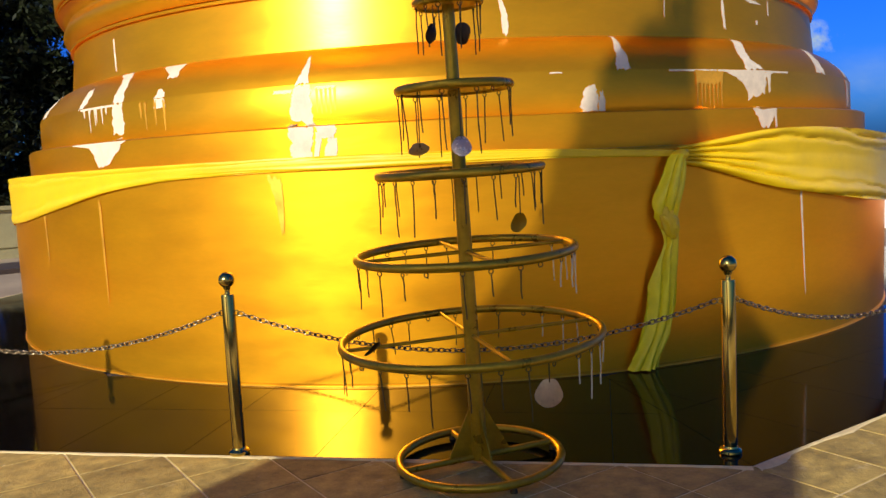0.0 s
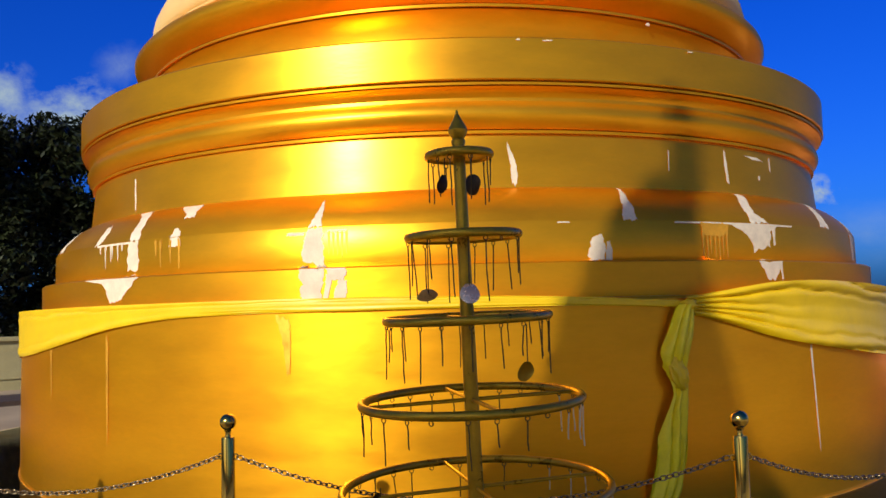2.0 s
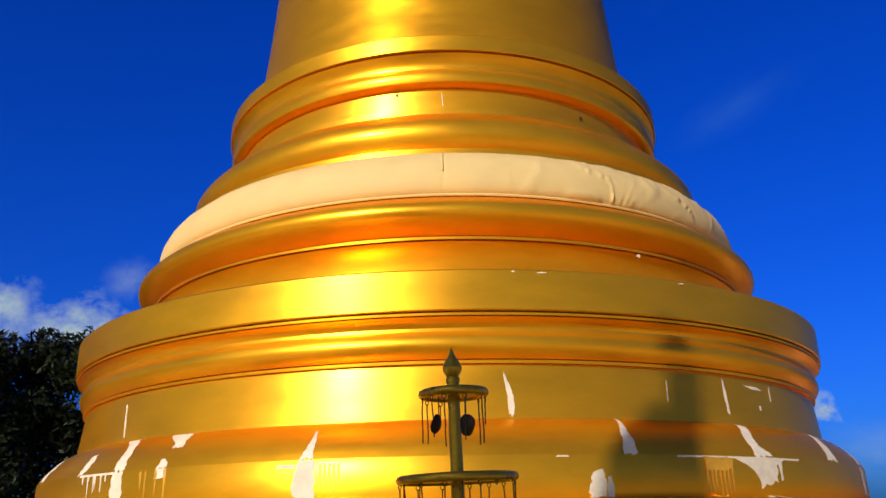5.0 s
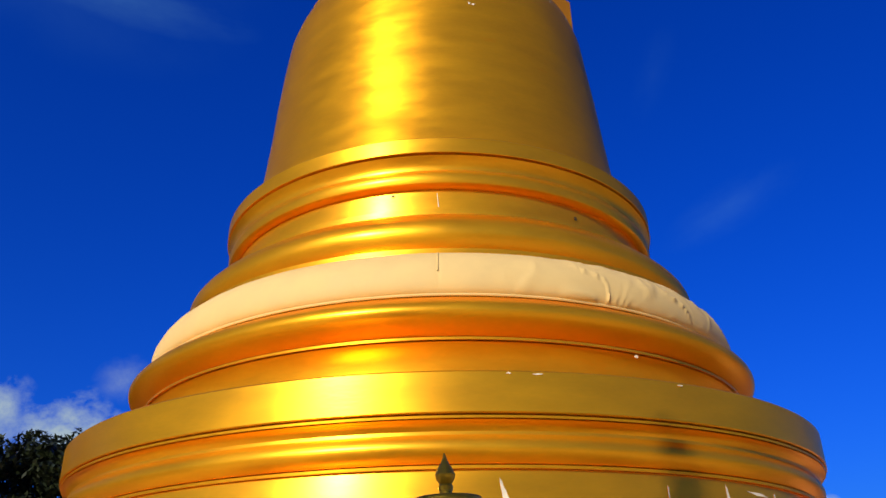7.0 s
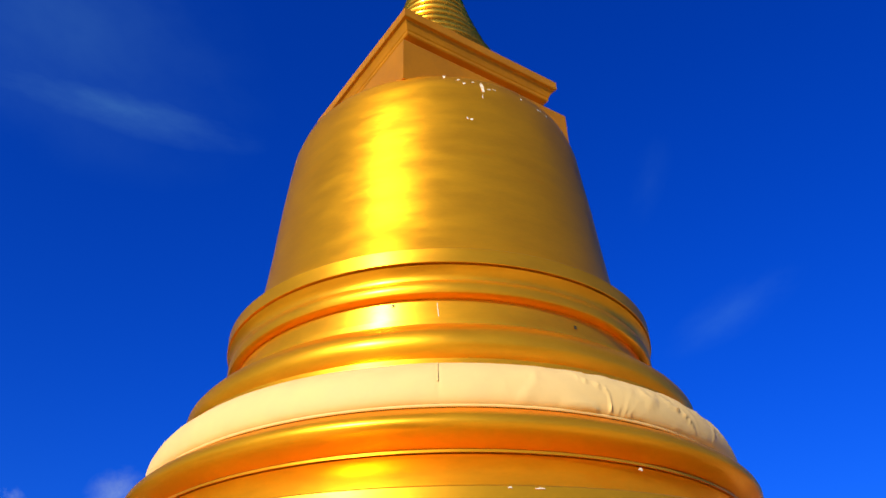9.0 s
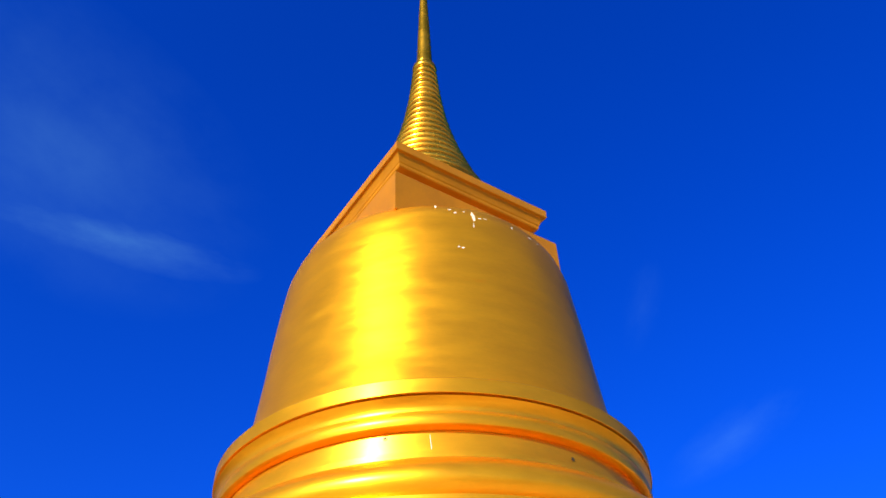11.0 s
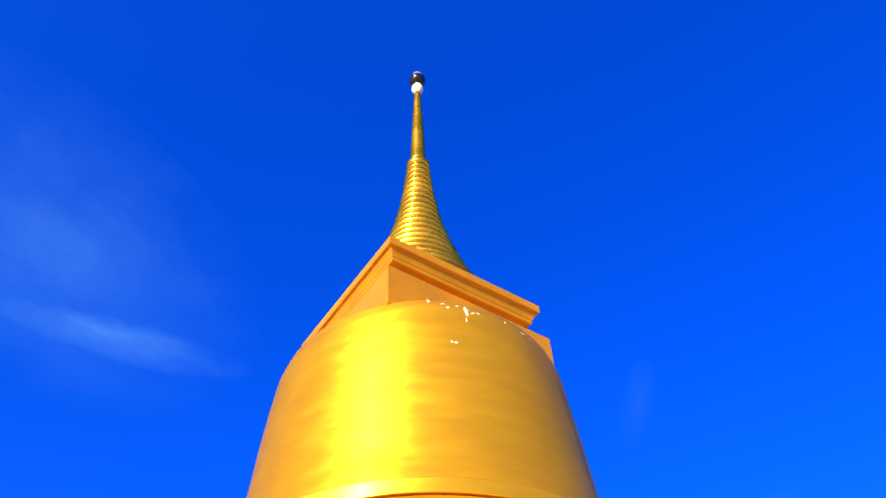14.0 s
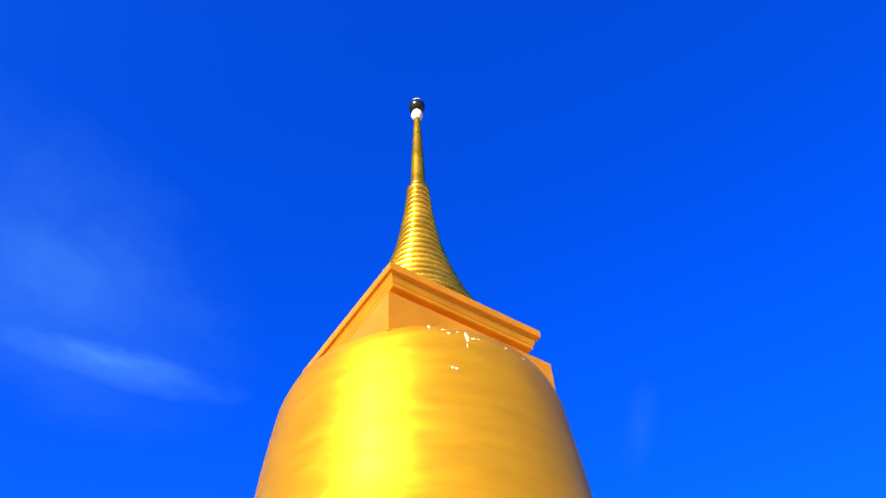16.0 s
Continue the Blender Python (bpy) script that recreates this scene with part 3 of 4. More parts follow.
FLAKES = [
    # the curl, strip and pointed patch on one side
    [(2.209, -35.5, -33.7), (2.276, -35.55, -34.1), (2.38, -36.2, -35.0), (2.45, -37.3, -35.9), (2.508, -39.4, -37.8)],
    [(1.903, -35.85, -33.8), (1.996, -35.65, -33.85), (2.088, -35.5, -33.8), (2.205, -35.5, -33.6)],
    [(1.69, -36.2, -34.7), (1.762, -36.9, -33.7), (1.815, -37.3, -32.7), (1.86, -37.9, -32.2), (1.892, -41.2, -31.5)],
    [(2.209, -42.5, -41.5), (2.239, -42.4, -40.95), (2.316, -42.45, -41.15), (2.384, -43.0, -42.2)],
    [(2.188, -42.0, -35.3), (2.206, -42.0, -35.2)],
    [(2.375, -28.6, -27.2), (2.417, -28.8, -27.5), (2.472, -30.6, -27.8), (2.505, -31.6, -28.0)],
    [(2.209, -29.0, -27.6), (2.245, -28.8, -27.8), (2.282, -28.8, -28.35)],
    [(2.13, -29.2, -27.5), (2.205, -28.9, -27.6)],
    [(2.553, -41.9, -41.6), (2.692, -42.3, -41.9), (2.845, -42.7, -42.35)],
    [(2.215, -57.4, -54.6), (2.33, -56.8, -54.2), (2.44, -57.4, -56.0)],
    # the tall pointed patch
    [(1.66, -13.1, -11.3), (1.768, -13.25, -11.15), (1.892, -13.3, -11.0)],
    [(1.903, -13.9, -11.5), (2.013, -13.7, -11.55), (2.116, -13.5, -11.65), (2.206, -13.05, -11.7)],
    [(2.209, -13.05, -11.75), (2.30, -12.65, -11.95), (2.356, -12.5, -12.05), (2.43, -12.5, -12.35)],
    [(1.66, -10.2, -9.1), (1.743, -10.0, -9.0), (1.80, -9.75, -8.95)],
    [(1.66, -11.2, -10.7), (1.765, -10.9, -10.4), (1.85, -10.85, -10.35)],
    [(1.80, -10.6, -9.2), (1.892, -10.9, -8.9)],
    [(2.151, -15.2, -13.5), (2.175, -15.1, -13.4)],
    [(2.165, -11.2, -9.4), (2.185, -11.2, -9.3)],
    # beside the shadow
    [(2.209, 16.3, 17.5), (2.252, 16.35, 17.7), (2.332, 16.6, 17.7), (2.406, 17.0, 17.7), (2.505, 17.8, 18.0)],
    [(1.903, 12.65, 14.2), (1.987, 12.7, 14.25), (2.041, 12.9, 14.2), (2.082, 13.1, 14.1), (2.10, 13.45, 14.0)],
    [(1.903, 14.3, 14.95), (1.987, 14.4, 14.95), (2.05, 14.45, 14.75)],
    [(2.19, 9.6, 11.0), (2.20, 9.8, 10.8)],
    # the wide patch with runs
    [(2.190, 21.7, 37.8), (2.206, 21.8, 38.0)],
    [(2.209, 31.4, 34.4), (2.25, 31.5, 33.5), (2.30, 31.5, 32.9), (2.395, 32.3, 33.3), (2.505, 34.4, 34.9)],
    [(1.903, 31.6, 34.3), (1.97, 31.5, 34.25), (2.035, 31.55, 34.2), (2.093, 30.85, 34.2), (2.147, 29.8, 34.5), (2.2, 28.2, 35.6)],
    [(1.74, 31.6, 32.4), (1.80, 31.0, 33.2), (1.892, 30.2, 33.8)],
    [(1.74, 33.6, 33.85), (1.892, 33.3, 33.7)],
    [(1.96, 34.9, 35.1), (2.083, 34.7, 35.05), (2.198, 34.5, 35.2)],
    # on the neck wall
    [(2.53, 6.5, 7.0), (2.605, 6.45, 7.1), (2.72, 6.4, 7.0), (2.813, 6.25, 6.6), (2.869, 6.15, 6.3)],
    [(2.668, 24.7, 24.85), (2.849, 24.95, 25.1)],
    [(2.605, 33.5, 33.9), (2.741, 33.4, 33.9), (2.894, 33.6, 33.85)],
    [(2.845, 39.0, 41.5), (2.872, 37.4, 40.0)],
    [(2.66, 39.8, 40.2), (2.70, 39.8, 40.2)],
    [(2.759, 42.7, 43.0), (2.89, 42.95, 43.2)],
    # far round
    [(2.215, 45.0, 47.2), (2.281, 45.6, 47.6), (2.386, 47.4, 49.0), (2.50, 50.5, 51.5)],
    [(2.22, 56.0, 58.0), (2.35, 57.0, 58.5), (2.49, 60.0, 61.0)],
    [(1.91, 57.0, 58.8), (2.1, 56.6, 58.6), (2.2, 55.8, 58.4)],
    [(1.70, 61.0, 63.5), (1.8, 60.6, 63.2), (1.89, 60.0, 63.0)],
    [(0.412, 34.75, 34.85), (0.812, 34.4, 34.62), (1.2, 34.1, 34.35)],
]
for i_, rows_ in enumerate(FLAKES):
    flake(rows_, 1.7 * i_)
for i_ in range(9):      # thin runs below the shoulder
    d_ = -41.8 + i_ * 0.72 + 0.6 * noise.noise((i_ * 3.1, 0.4, 0))
    low_ = 2.07 + 0.22 * noise.noise((i_ * 2.3, 5.5, 0))
    flake([(low_, d_ - 0.05, d_ + 0.06), (2.12, d_ - 0.08, d_ + 0.10), (2.195, d_ - 0.18, d_ + 0.16)], 40 + i_)
flake([(2.09, 24.8, 28.0), (2.15, 24.7, 28.1), (2.195, 24.6, 28.2)], 57, 0.02, WORN_GOLD)
for i_ in range(7):
    d_ = 24.9 + i_ * 0.5 + 0.12 * noise.noise((i_ * 4.3, 2, 0))
    flake([(1.93 + 0.05 * noise.noise((i_ * 1.7, 0, 0)), d_ - 0.05, d_ + 0.06), (2.195, d_ - 0.15, d_ + 0.13)], 60 + i_, 0.0, WORN_GOLD)
for i_ in range(5):      # faint runs beside the tall patch
    d_ = -11.1 + i_ * 0.42
    flake([(2.0 + 0.06 * noise.noise((i_ * 1.9, 3, 0)), d_ - 0.05, d_ + 0.06), (2.17, d_ - 0.12, d_ + 0.12)], 70 + i_, 0.0, WORN_GOLD)
for i_, (d_, low_) in enumerate([(-30.3, 1.97), (-28.9, 2.0), (-27.7, 1.95), (-31.0, 2.06)]):
    flake([(low_, d_ - 0.06, d_ + 0.08), (2.12, d_ - 0.14, d_ + 0.14), (2.19, d_ - 0.2, d_ + 0.2)], 76 + i_, 0.0, WORN_GOLD)
for i_, rows_ in enumerate([[(1.144, -13.6, -13.3), (1.385, -14.0, -13.2), (1.534, -14.6, -13.3)], [(0.6, -33.25, -33.1), (1.0, -33.4, -33.1), (1.42, -33.5, -33.1)],
                            [(0.9, -44.2, -43.9), (1.2, -44.4, -44.0), (1.36, -44.5, -44.0)]]):
    flake(rows_, 80 + i_, 0.0, WORN_GOLD)


def speck(r, deg, z, w, h):
    """A small chip of bare plaster on the gold."""
    bm = bmesh.new()
    n = 14
    ring_ = []
    for i in range(n):
        a = 2 * math.pi * i / n
        k = 0.8 + 0.9 * noise.noise((i * 1.9, deg * 3.1, z * 5))
        th = radians(deg + math.degrees(w * k * math.cos(a) / r))
        zz = z + h * k * math.sin(a)
        q = r(zz) if callable(r) else r
        ring_.append(bm.verts.new((q * math.sin(th), -q * math.cos(th), zz)))
    bm.faces.new(ring_)
    part("paint_chip", bm, PLASTER, stupa, "", False)



def bell_radius(z):
    return lerp_rows([(h, r) for r, h in BELL[:-2]], z)[0]


for deg_, z_, w_, h_ in [(18.0, 10.33, 0.035, 0.06), (18.1, 10.20, 0.025, 0.12), (17.7, 10.07, 0.012, 0.08), (12.9, 9.55, 0.028, 0.022), (11.5, 9.56, 0.022, 0.018), (4.4, 10.47, 0.018, 0.06),
                         (9.7, 10.42, 0.04, 0.012), (11.7, 10.34, 0.03, 0.02), (20.8, 10.28, 0.035, 0.025), (23.0, 10.31, 0.03, 0.012), (34.5, 10.33, 0.025, 0.02), (43.0, 10.29, 0.05, 0.012),
                         (47.0, 10.27, 0.02, 0.012), (56.4, 10.19, 0.02, 0.03), (15.0, 10.40, 0.02, 0.012)]:
    speck(bell_radius(z_ - 0.12) + 0.008, deg_, z_ - 0.12, w_, h_)
for deg_, z_, r_, w_, h_ in [(30.5, 4.18, 3.74, 0.03, 0.02), (7.3, 3.668, 4.503, 0.020, 0.008), (10.3, 3.662, 4.503, 0.040, 0.007), (27, 3.664, 4.503, 0.030, 0.006)]:
    speck(r_, deg_, z_, w_, h_)


def hole(r, deg, z, size):
    """A small dark hole in the gold surface."""
    bm = bmesh.new()
    c = [bm.verts.new((r * math.sin(radians(deg) + size * math.cos(t) / r), -r * math.cos(radians(deg) + size * math.cos(t) / r), z + size * math.sin(t)))
         for t in (k * math.pi / 4 for k in range(8))]
    bm.faces.new(c)
    part("drain_hole", bm, DARK_IRON, stupa, "small dark hole in the wall", False)


hole(4.372, -11.7, 2.672, 0.018)
hole(2.838, -9.7, 6.262, 0.022)
hole(2.838, 34.6, 6.165, 0.026)
bm = bmesh.new()
tube(bm, (2.832 * math.sin(radians(0.6)), -2.832 * math.cos(radians(0.6)), 6.09), (2.832 * math.sin(radians(0.3)), -2.832 * math.cos(radians(0.3)), 6.27), 0.006, 0.004, 6)
part("hairline_crack", bm, PLASTER, stupa)


# ---- posts and chains ----
def post_at(at, label):
    """A polished steel barrier post with a ball on top."""
    p = empty("barrier_post", at, label, "post", "steel posts round the platform")
    lathe("base_collar", [(0.054, 0.0), (0.058, 0.008), (0.057, 0.018), (0.050, 0.026), (0.040, 0.031), (0.037, 0.040)], STEEL, p, n=32)
    lathe("pole", [(0.034, 0.02), (0.036, 0.05), (0.036, 0.895), (0.033, 0.905), (0.018, 0.908)], STEEL, p, n=32)
    lathe("ball_neck", [(0.018, 0.90), (0.014, 0.915), (0.014, 0.93), (0.022, 0.942), (0.012, 0.95)], STEEL, p, n=24)
    lathe("ball", [(0.044 * math.sin(radians(a)), 0.985 - 0.044 * math.cos(radians(a))) for a in range(6, 180, 12)], STEEL, p, n=32, angle=60)
    for side in (-1, 1):
        bm = bmesh.new()
        torus_mesh(bm, 0.014, 0.004, 0, 14, 6)
        bm.transform(pose(side * 0.045, 0, 0.80, 90, 0, 0))
        part("chain_eye", bm, STEEL, p)
    return p


POSTS = []
for k_ in range(-2, 4):
    d_ = CORNER + 22.5 * k_
    POSTS.append(around(d_ - 0.5, 6.42, 0.006) if k_ % 2 else around(d_, 6.785, 0.006))
first = post_at(POSTS[0], "polished steel barrier post with ball top on black granite")
first.rotation_euler.z = radians(CORNER - 45)
for k_, p_ in enumerate(POSTS[1:], 1):
    copy_thing(first, Matrix.Translation(p_) @ pose(0, 0, 0, 0, 0, CORNER + 22.5 * (k_ - 2)))

link_bm = bmesh.new()
torus_mesh(link_bm, 0.013, 0.0038, 0, 12, 5)
for v_ in link_bm.verts:
    v_.co.x *= 1.5
link_mesh = bpy.data.meshes.new("chain_link")
link_bm.to_mesh(link_mesh)
link_bm.free()
link_mesh.materials.append(CHAIN_STEEL)
link_mesh.polygons.foreach_set("use_smooth", [True] * len(link_mesh.polygons))


def chain(a, b, sag):
    a, b = a + Vector((0, 0, 0.80)), b + Vector((0, 0, 0.80))
    mid = (a + b) / 2 - Vector((0, 0, sag))
    d = (b - a)
    ob = empty("chain", a, "sagging steel link chain between two barrier posts", "chain", "chains between posts")
    length = (b - a).length + 2.6 * sag * sag / (b - a).length
    n = int(length / 0.031)
    for i in range(n):
        t = (i + 0.5) / n
        p = a + d * t - Vector((0, 0, 4 * sag * t * (1 - t)))
        tan = (d - Vector((0, 0, 4 * sag * (1 - 2 * t)))).normalized()
        q = tan.to_track_quat("X", "Z").to_matrix().to_4x4()
        link = new("chain_link", link_mesh)
        link.parent = ob
        link.matrix_basis = Matrix.Translation(p - a) @ q @ pose(0, 0, 0, 45 + 90 * (i % 2) + 8 * math.sin(i * 1.7), 0, 0)


for p_, q_ in zip(POSTS, POSTS[1:]):
    d_ = (q_ - p_).normalized() * 0.055
    chain(p_ + d_, q_ - d_, 0.235)


# ---- the leaf-hanging stand ----
STAND = Vector((0.085, 4.125, 0.0))
stand = empty("offering_stand", STAND, "tiered iron ring stand painted gold for hanging leaves", "stand")
stand.rotation_euler = (radians(1.1), radians(-1.4), 0)      # it leans a little
TIERS = [(2.345, 0.158), (1.935, 0.280), (1.525, 0.408), (1.120, 0.548), (0.690, 0.662)]
bm = bmesh.new()
tube(bm, (0, 0, 0.03), (0, 0, 2.42), 0.042, 0.030, 20)
part("pole", bm, BRONZE, stand)
lathe("finial", [(0.034, 2.40), (0.036, 2.42), (0.030, 2.43), (0.046, 2.455), (0.050, 2.475), (0.040, 2.50), (0.024, 2.525), (0.010, 2.555), (0.003, 2.58)], BRONZE, stand,
      "pointed lotus-bud finial", n=24)
bm = bmesh.new()
torus_mesh(bm, 0.42, 0.022, 0.045, 72, 12)
part("base_ring", bm, BRONZE, stand)
for a_ in (20, 110, 200, 290):
    c_, s_ = math.cos(radians(a_)), math.sin(radians(a_))
    bm = bmesh.new()
    tube(bm, (0.03 * c_, 0.03 * s_, 0.045), (0.41 * c_, 0.41 * s_, 0.045), 0.017, 0.017, 12)
    part("base_spoke", bm, BRONZE, stand)
    bm = bmesh.new()
    v1 = [bm.verts.new((x * c_ - y * s_, x * s_ + y * c_, z)) for y in (-0.004, 0.004) for x, z in ((0.03, 0.06), (0.17, 0.06), (0.045, 0.30), (0.03, 0.30))]
    bm.faces.new(v1[3::-1])
    bm.faces.new(v1[4:])
    for i in range(4):
        bm.faces.new((v1[i], v1[(i + 1) % 4], v1[4 + (i + 1) % 4], v1[4 + i]))
    part("gusset", bm, BRONZE, stand, "", False)
    bm = bmesh.new()
    tube(bm, (0.42 * c_, 0.42 * s_, 0.0), (0.42 * c_, 0.42 * s_, 0.03), 0.02, 0.016, 12)
    part("foot", bm, DARK_IRON, stand)

rng = random.Random(7)
STRINGS = [0.20, 0.26, 0.22, 0.18, 0.20]
for k_, (z_, R_) in enumerate(TIERS):
    bm = bmesh.new()
    torus_mesh(bm, R_, 0.019, 0, 72, 12, 1.15)
    bm.transform(Matrix.Translation((0, 0, z_)))
    part("tier_ring", bm, BRONZE, stand)
    for a_ in (15, 105, 195, 285):
        c_, s_ = math.cos(radians(a_)), math.sin(radians(a_))
        bm = bmesh.new()
        tube(bm, (0.03 * c_, 0.03 * s_, z_), (R_ * c_, R_ * s_, z_), 0.010, 0.010, 10)
        part("spoke", bm, BRONZE, stand)
    if k_ < 3:
        bm = bmesh.new()
        bmesh.ops.create_cone(bm, cap_ends=True, segments=48, radius1=R_ - 0.008, radius2=R_ - 0.008, depth=0.005,
                              matrix=Matrix.Translation((0, 0, z_ - 0.008)) )
        part("tray", bm, BRONZE, stand, "thin plate closing the ring")
    count = (10, 14, 20, 26, 30)[k_]
    for i in range(count):
        a = 2 * math.pi * (i + 0.35 * rng.random()) / count
        px, py = R_ * math.cos(a), R_ * math.sin(a)
        bm = bmesh.new()
        torus_mesh(bm, 0.011, 0.0028, 0, 10, 5)
        bm.transform(Matrix.Translation((px, py, z_ - 0.030)) @ pose(0, 0, 0, 90, 0, math.degrees(a) + 90 + rng.uniform(-30, 30)))
        part("hook", bm, DARK_IRON, stand)
        if rng.random() < (0.95, 0.95, 0.92, 0.8, 0.8)[k_]:
            ln = STRINGS[k_] * rng.uniform(0.55, 1.15)
            bm = bmesh.new()
            x, y, z = px, py, z_ - 0.038
            dx, dy = rng.uniform(-0.004, 0.004), rng.uniform(-0.004, 0.004)
            for s in range(4):
                nx, ny, nz = x + dx * 0.4 + rng.uniform(-0.003, 0.003), y + dy * 0.4, z - ln / 4
                tube(bm, (x, y, z), (nx, ny, nz), 0.0038, 0.0034, 5)
                x, y, z = nx, ny, nz
            part("strand", bm, DARK_IRON if px < 0.35 or k_ < 3 else PAPER, stand)


def leaf(at, size, mat, turn, tilt, label, string=0.1):
    """A heart-shaped hanging leaf, slightly cupped, on its string."""
    ob = empty("hanging_leaf", at, label, "ornament", "leaves hung on the stand")
    bm = bmesh.new()
    n, rings_ = 28, 5
    grid = []
    for j in range(rings_ + 1):
        row = []
        for i in range(n):
            a = 2 * math.pi * i / n
            r = size * (0.42 + 0.10 * math.cos(a) + 0.06 * abs(math.sin(a))) * (j + 0.15) / (rings_ + 0.15)
            x, z = r * 0.86 * math.sin(a) * (1 + 0.12 * math.sin(3 * a + turn)), -r * math.cos(a) * 1.15 - 0.42 * size
            y = 0.35 * (x * x + (z + 0.42 * size) ** 2) / size
            row.append(bm.verts.new((x, y, z)))
        grid.append(row)
    for j in range(rings_):
        for i in range(n):
            bm.faces.new((grid[j][i], grid[j][(i + 1) % n], grid[j + 1][(i + 1) % n], grid[j + 1][i]))
    bm.faces.new(grid[0])
    bmesh.ops.solidify(bm, geom=bm.faces[:], thickness=0.004)
    bm.transform(pose(0, 0, 0, tilt, 0, turn))
    part("leaf_blade", bm, mat, ob)
    bm = bmesh.new()
    tube(bm, (0, 0, -0.02), (0, 0, string), 0.003, 0.003, 5)
    part("leaf_string", bm, DARK_IRON, ob)
    return ob


def on_stand(x, y, z):
    return Matrix.Translation(STAND) @ pose(0, 0, 0, 1.1, -1.4, 0) @ Vector((x, y, z))


leaf(on_stand(-0.075, -0.14, 2.235), 0.095, DARK_LEAF, 55, 10, "small dark tarnished hanging leaf", 0.08)
leaf(on_stand(0.055, -0.15, 2.23), 0.105, DARK_LEAF, -35, 0, "small dark tarnished hanging bell leaf", 0.09)
leaf(on_stand(-0.18, -0.22, 1.675), 0.115, PAPER, 10, 55, "pale foil leaf hanging tilted under a ring", 0.24)
leaf(on_stand(0.015, -0.25, 1.70), 0.105, BLUE_FOIL, 5, -28, "shiny foil leaf reflecting the blue sky", 0.22)
leaf(on_stand(0.27, -0.24, 1.32), 0.10, BRONZE, -40, -28, "dull brass leaf on a long string", 0.17)
leaf(on_stand(-0.44, -0.33, 0.76), 0.10, DARK_LEAF, 60, 40, "small dark leaf caught on the lowest ring", 0.02)
leaf(on_stand(0.33, -0.52, 0.585), 0.145, PAPER, 5, 5, "pale foil leaf hanging from the lowest ring", 0.08)


# ---- surroundings ----
def wall_run(name, a, b, h, thick, mat, label):
    a, b = Vector((*a, 0)), Vector((*b, 0))
    d = b - a
    yaw = math.degrees(math.atan2(d.y, d.x))
    bm = bmesh.new()
    m = Matrix.Translation((a + b) / 2) @ pose(0, 0, 0, 0, 0, yaw)
    box(bm, d.length, thick, h + 0.03, m @ Matrix.Translation((0, 0, h / 2 - 0.015)))
    ob = tagged(part(name, bm, mat, None, "", False), label, "wall", kind="structure")
    n = max(1, int(d.length / 3.0))
    for i in range(n):
        bm = bmesh.new()
        x = -d.length / 2 + d.length * (i + 0.5) / n
        box(bm, 2.3, thick + 0.06, h * 0.55, m @ Matrix.Translation((x, 0, h * 0.48)))
        part("wall_panel", bm, mat, ob, "", False)
    bm = bmesh.new()
    box(bm, d.length, thick + 0.14, 0.09, m @ Matrix.Translation((0, 0, h + 0.046)))
    part("wall_coping", bm, mat, ob, "", False)
    return ob


wall_run("wall_left", (-16.5, 13.0), (-5.0, 23.0), 1.08, 0.2, WALL_PAINT, "low pale yellow boundary wall with raised panels")
wall_run("wall_left_near", (-16.6, 12.9), (-19, -14), 1.08, 0.2, WALL_PAINT, "low pale yellow boundary wall with raised panels")
wall_run("wall_far", (-4.9, 23.2), (24, 23.2), 1.08, 0.2, WALL_PAINT, "low pale yellow boundary wall with raised panels")
wall_run("wall_back", (-19, -14.2), (24, -14.2), 1.08, 0.2, WALL_PAINT, "low pale yellow boundary wall with raised panels")
# flat dark strip laid along the foot of the wall
bm = bmesh.new()
box(bm, 16.0, 1.5, 0.10, pose(-8.6, 15.8, 0.01, 0, 0, 41))
tagged(part("planting_bed", bm, ROOF, None, "", False), "dark strip at the foot of the wall", "soil", kind="structure")

hall = empty("side_building", (12.3, 18.2, 0), "white-walled low building with a dark roof", "building")
bm = bmesh.new()
box(bm, 9, 5, 1.26, pose(0, 0, 0.6))
part("wall", bm, WHITE_WALL, hall, "", False)
for x_ in (-3.6, -2.4, -1.2, 0, 1.2, 2.4, 3.6):
    bm = bmesh.new()
    box(bm, 0.12, 0.10, 1.2, pose(x_, -2.53, 0.6))
    part("pilaster", bm, WALL_PAINT, hall, "", False)
bm = bmesh.new()
vs_ = [bm.verts.new(c) for c in ((-4.9, -2.9, 1.24), (4.9, -2.9, 1.24), (4.9, 2.9, 1.24), (-4.9, 2.9, 1.24), (-4.3, 0, 1.62), (4.3, 0, 1.62))]
for f_ in ((0, 1, 5, 4), (2, 3, 4, 5), (1, 2, 5), (3, 0, 4), (3, 2, 1, 0)):
    bm.faces.new([vs_[i] for i in f_])
part("roof", bm, ROOF, hall, "", False)


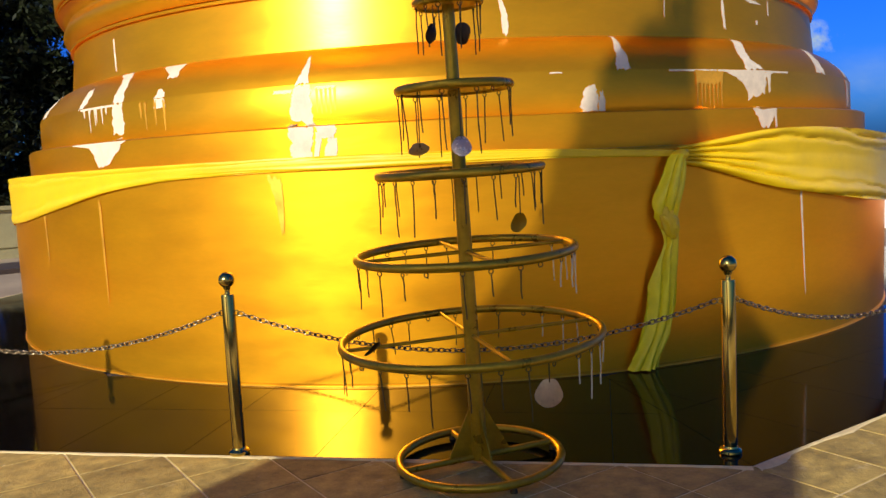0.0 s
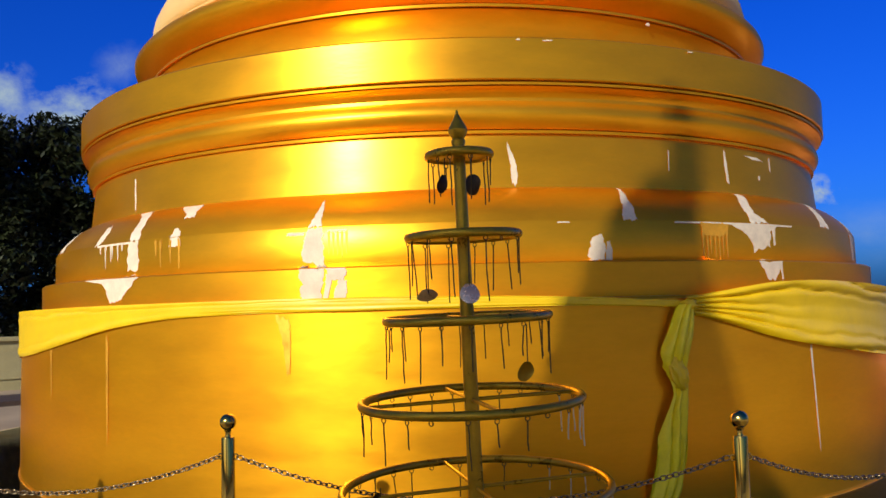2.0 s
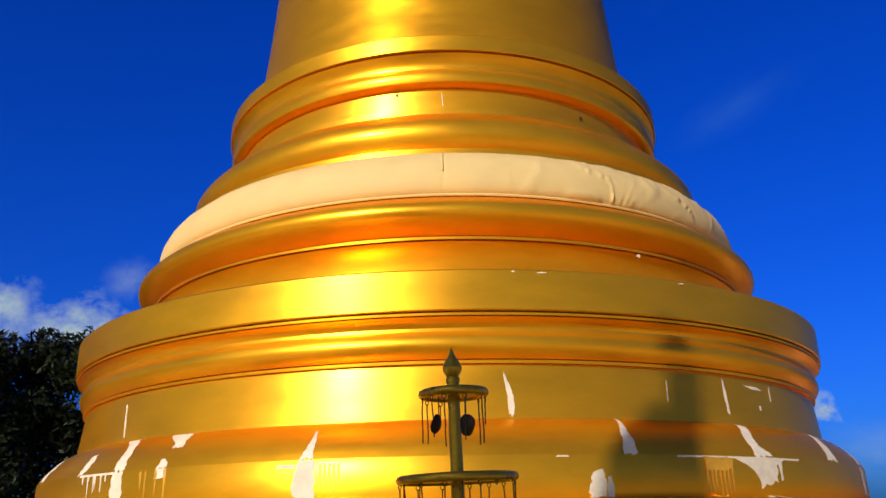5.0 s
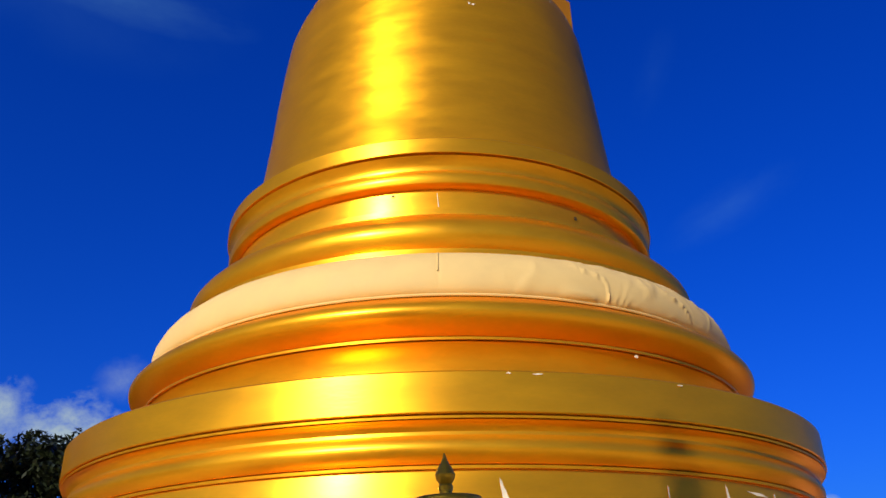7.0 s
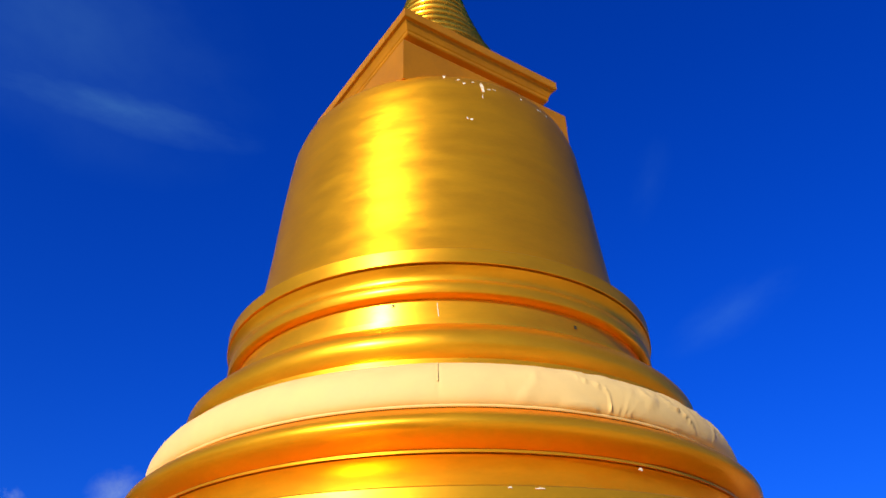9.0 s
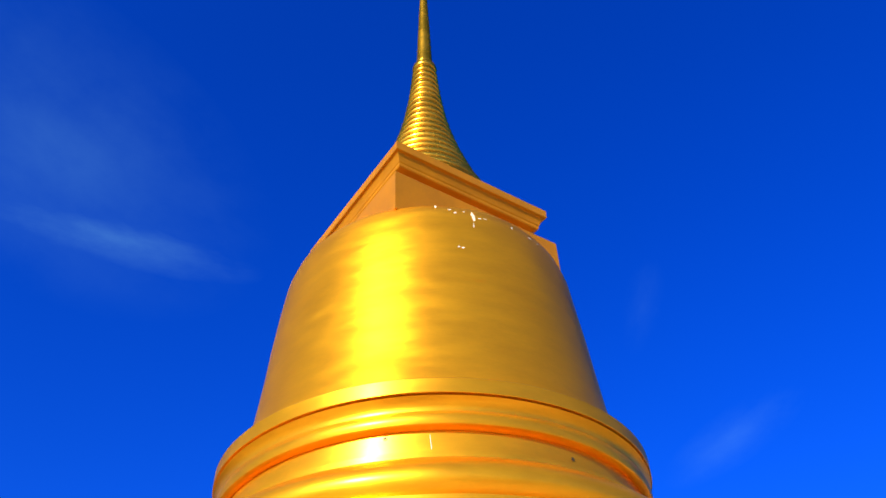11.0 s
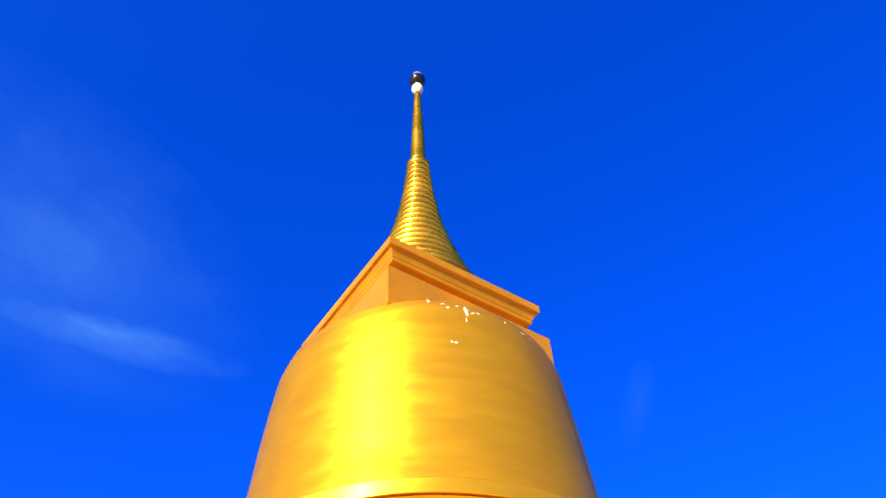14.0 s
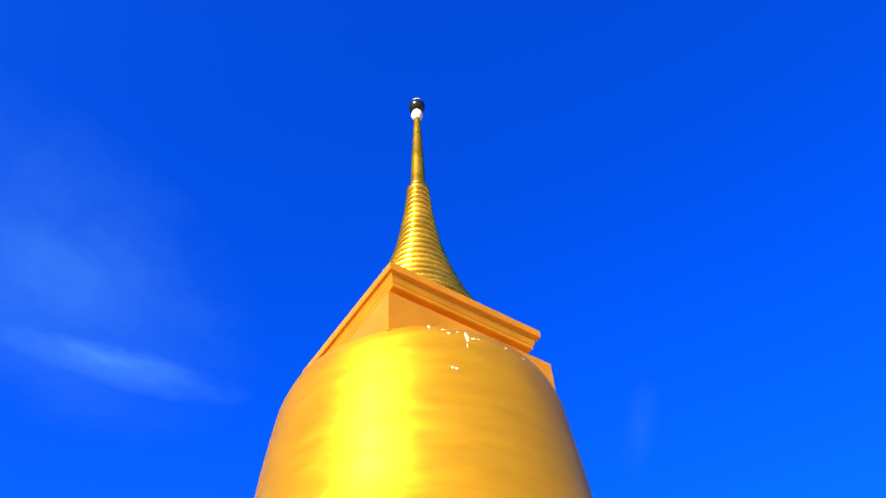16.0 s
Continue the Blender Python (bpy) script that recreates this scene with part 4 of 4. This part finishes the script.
def tree(at, height, spread, seed, leaves):
    rg = random.Random(seed)
    ob = empty("tree", at, "dense dark green broadleaf tree beyond the yard wall", "tree", "trees round the yard")
    bm = bmesh.new()
    tube(bm, (0, 0, -0.05), (0.1, 0.05, height * 0.42), 0.28, 0.17, 12)
    tips = []
    for i in range(9):
        a = i * 2.4 + rg.random()
        up = rg.uniform(0.5, 0.9)
        tip = Vector((math.cos(a) * spread * rg.uniform(0.35, 0.75), math.sin(a) * spread * rg.uniform(0.35, 0.75), height * up))
        base = Vector((0.1, 0.05, height * rg.uniform(0.25, 0.42)))
        tube(bm, base, tip, 0.10, 0.03, 8)
        tips.append(tip)
    part("trunk", bm, BARK, ob)
    clumps = [(t, rg.uniform(0.5, 0.85)) for t in tips]
    for i in range(70):
        a, e = rg.uniform(0, 2 * math.pi), rg.uniform(-1.25, 1.0)
        c = math.sqrt(max(0, 1 - e * e)) if e > 0 else 1
        clumps.append((Vector((math.cos(a) * spread * c * rg.uniform(0.45, 0.95), math.sin(a) * spread * c * rg.uniform(0.45, 0.95),
                               height * (0.60 + 0.36 * e))), rg.uniform(0.55, 1.0)))
    vs, fs = [], []
    for i in range(leaves):
        c, r = clumps[rg.randrange(len(clumps))]
        u = Vector((rg.gauss(0, 1), rg.gauss(0, 1), rg.gauss(0, 0.8))).normalized() * r * rg.random() ** 0.4
        p = c + u
        s = rg.uniform(0.07, 0.15)
        q = Euler((rg.uniform(-1.0, 1.0), rg.uniform(-1.0, 1.0), rg.uniform(0, 6.3))).to_matrix()
        k = len(vs)
        vs += [tuple(p + q @ Vector(o)) for o in ((-s, 0, 0), (0, -s * 0.4, -s * 0.15), (s * 1.1, 0, -s * 0.3), (0, s * 0.4, -s * 0.15))]
        fs.append((k, k + 1, k + 2, k + 3))
    from_lists("crown", vs, fs, LEAF, ob, "", False)
    return ob


tree((-14.3, 21.5, -0.03), 7.7, 3.2, 1, 42000)
tree((-10.9, 24.3, -0.03), 7.9, 2.9, 2, 42000)
tree((-18.0, 18.0, -0.03), 7.8, 3.6, 3, 22000)

# Small spired shadow caster, unseen behind the camera; its shadow falls across the drum.
CASTER_AT = (-4.15, -4.0)
shrine = empty("shrine", (*CASTER_AT, 0), "unseen shadow caster shaped as a tiered shrine with a blunt spire", "shrine")
lathe("shrine_base", [(1.42, -0.03), (1.42, 2.7), (1.38, 3.6), (1.28, 4.1)], CASTER_PLASTER, shrine, n=48)
lathe("shrine_roof", [(1.28, 4.05), (1.06, 4.85), (0.80, 5.32), (0.66, 5.55), (0.56, 5.8), (0.475, 6.26), (0.385, 6.75), (0.305, 7.1), (0.26, 7.35), (0.225, 7.72), (0.14, 7.92)],
      CASTER_PLASTER, shrine, n=48)
lathe("shrine_spire", [(0.13, 7.90), (0.11, 8.0), (0.105, 8.4), (0.09, 8.57), (0.04, 8.66)], CASTER_PLASTER, shrine, n=32, at=(0.09, 0, 0))

# ---- granite slabs and paving tiles ----
def clip(poly, nx, ny, c):
    """The part of a polygon where nx*x + ny*y <= c."""
    out = []
    for (x0, y0), (x1, y1) in zip(poly, poly[1:] + poly[:1]):
        d0, d1 = nx * x0 + ny * y0 - c, nx * x1 + ny * y1 - c
        if d0 <= 0:
            out.append((x0, y0))
        if d0 * d1 < 0:
            t = d0 / (d0 - d1)
            out.append((x0 + (x1 - x0) * t, y0 + (y1 - y0) * t))
    return out


TAN = math.tan(radians(22.5))
for k_ in range(8):
    mid_ = CORNER - 22.5 + 45 * k_
    a_ = radians(mid_)
    along, out_ = Vector((math.cos(a_), math.sin(a_), 0)), Vector((math.sin(a_), -math.cos(a_), 0))
    u0 = -2.8
    while u0 < 2.8:
        for v0, v1 in ((4.75, 5.62), (5.62, APOTHEM + 0.004)):
            g = 0.0018
            poly = [(u0 + g, v0 + g), (u0 + 0.8 - g, v0 + g), (u0 + 0.8 - g, v1 - g), (u0 + g, v1 - g)]
            poly = clip(poly, 1, -TAN, -0.002)
            poly = clip(poly, -1, -TAN, -0.002) if len(poly) > 2 else poly
            if len(poly) < 3:
                continue
            pts_ = [Vector((*CENTRE, 0)) + along * u + out_ * v for u, v in poly]
            n_ = len(pts_)
            vs_ = [(p.x, p.y, z) for z in (-0.03, 0.007) for p in pts_]
            fs_ = [tuple(range(n_, 2 * n_))] + [(i, (i + 1) % n_, n_ + (i + 1) % n_, n_ + i) for i in range(n_)]
            me_ = bpy.data.meshes.new("granite_slab")
            me_.from_pydata(vs_, [], fs_)
            bmx = bmesh.new()
            bmx.from_mesh(me_)
            bmesh.ops.recalc_face_normals(bmx, faces=bmx.faces[:])
            if bmx.faces and max(bmx.faces, key=lambda f: f.calc_center_median().z).normal.z < 0:
                bmesh.ops.reverse_faces(bmx, faces=bmx.faces[:])
            bmx.to_mesh(me_)
            bmx.free()
            finish("granite_slab", me_, GRANITE, platform, "", False)
        u0 += 0.8

TILE = 0.45
bm = bmesh.new()
box(bm, TILE - 0.010, TILE - 0.010, 0.03, pose(0, 0, -0.015))
bmesh.ops.bevel(bm, geom=[e for e in bm.edges if all(v.co.z > -0.001 for v in e.verts)], offset=0.003, segments=1, affect="EDGES")
tile_mesh = bpy.data.meshes.new("paving_tile")
bm.to_mesh(tile_mesh)
bm.free()
tile_mesh.materials.append(PAVING)
turn_ = radians(CORNER + 22.5)
tu, tv = Vector((math.cos(turn_), math.sin(turn_), 0)), Vector((-math.sin(turn_), math.cos(turn_), 0))
origin_ = around(CORNER, APOTHEM / math.cos(radians(22.5)))
for i_ in range(-14, 15):
    for j_ in range(-14, 15):
        p_ = origin_ + tu * (TILE * (i_ + 0.5)) + tv * (TILE * (j_ + 0.5) - TILE * 8)
        if not (-4.6 < p_.x < 4.6 and 1.4 < p_.y < 6.6):
            continue
        rel = p_ - Vector((*CENTRE, 0))
        if max(rel.x * math.sin(radians(CORNER - 22.5 + 45 * q)) - rel.y * math.cos(radians(CORNER - 22.5 + 45 * q)) for q in range(8)) < APOTHEM - 0.33:
            continue
        t_ = new("paving_tile", tile_mesh)
        t_.parent = pavement
        t_.location = (p_.x, p_.y, 0.0015 * noise.noise((i_ * 3.3, j_ * 2.1, 0)))
        t_.rotation_euler = (0.002 * noise.noise((i_, j_, 4.0)), 0.002 * noise.noise((i_, j_, 8.0)), turn_)
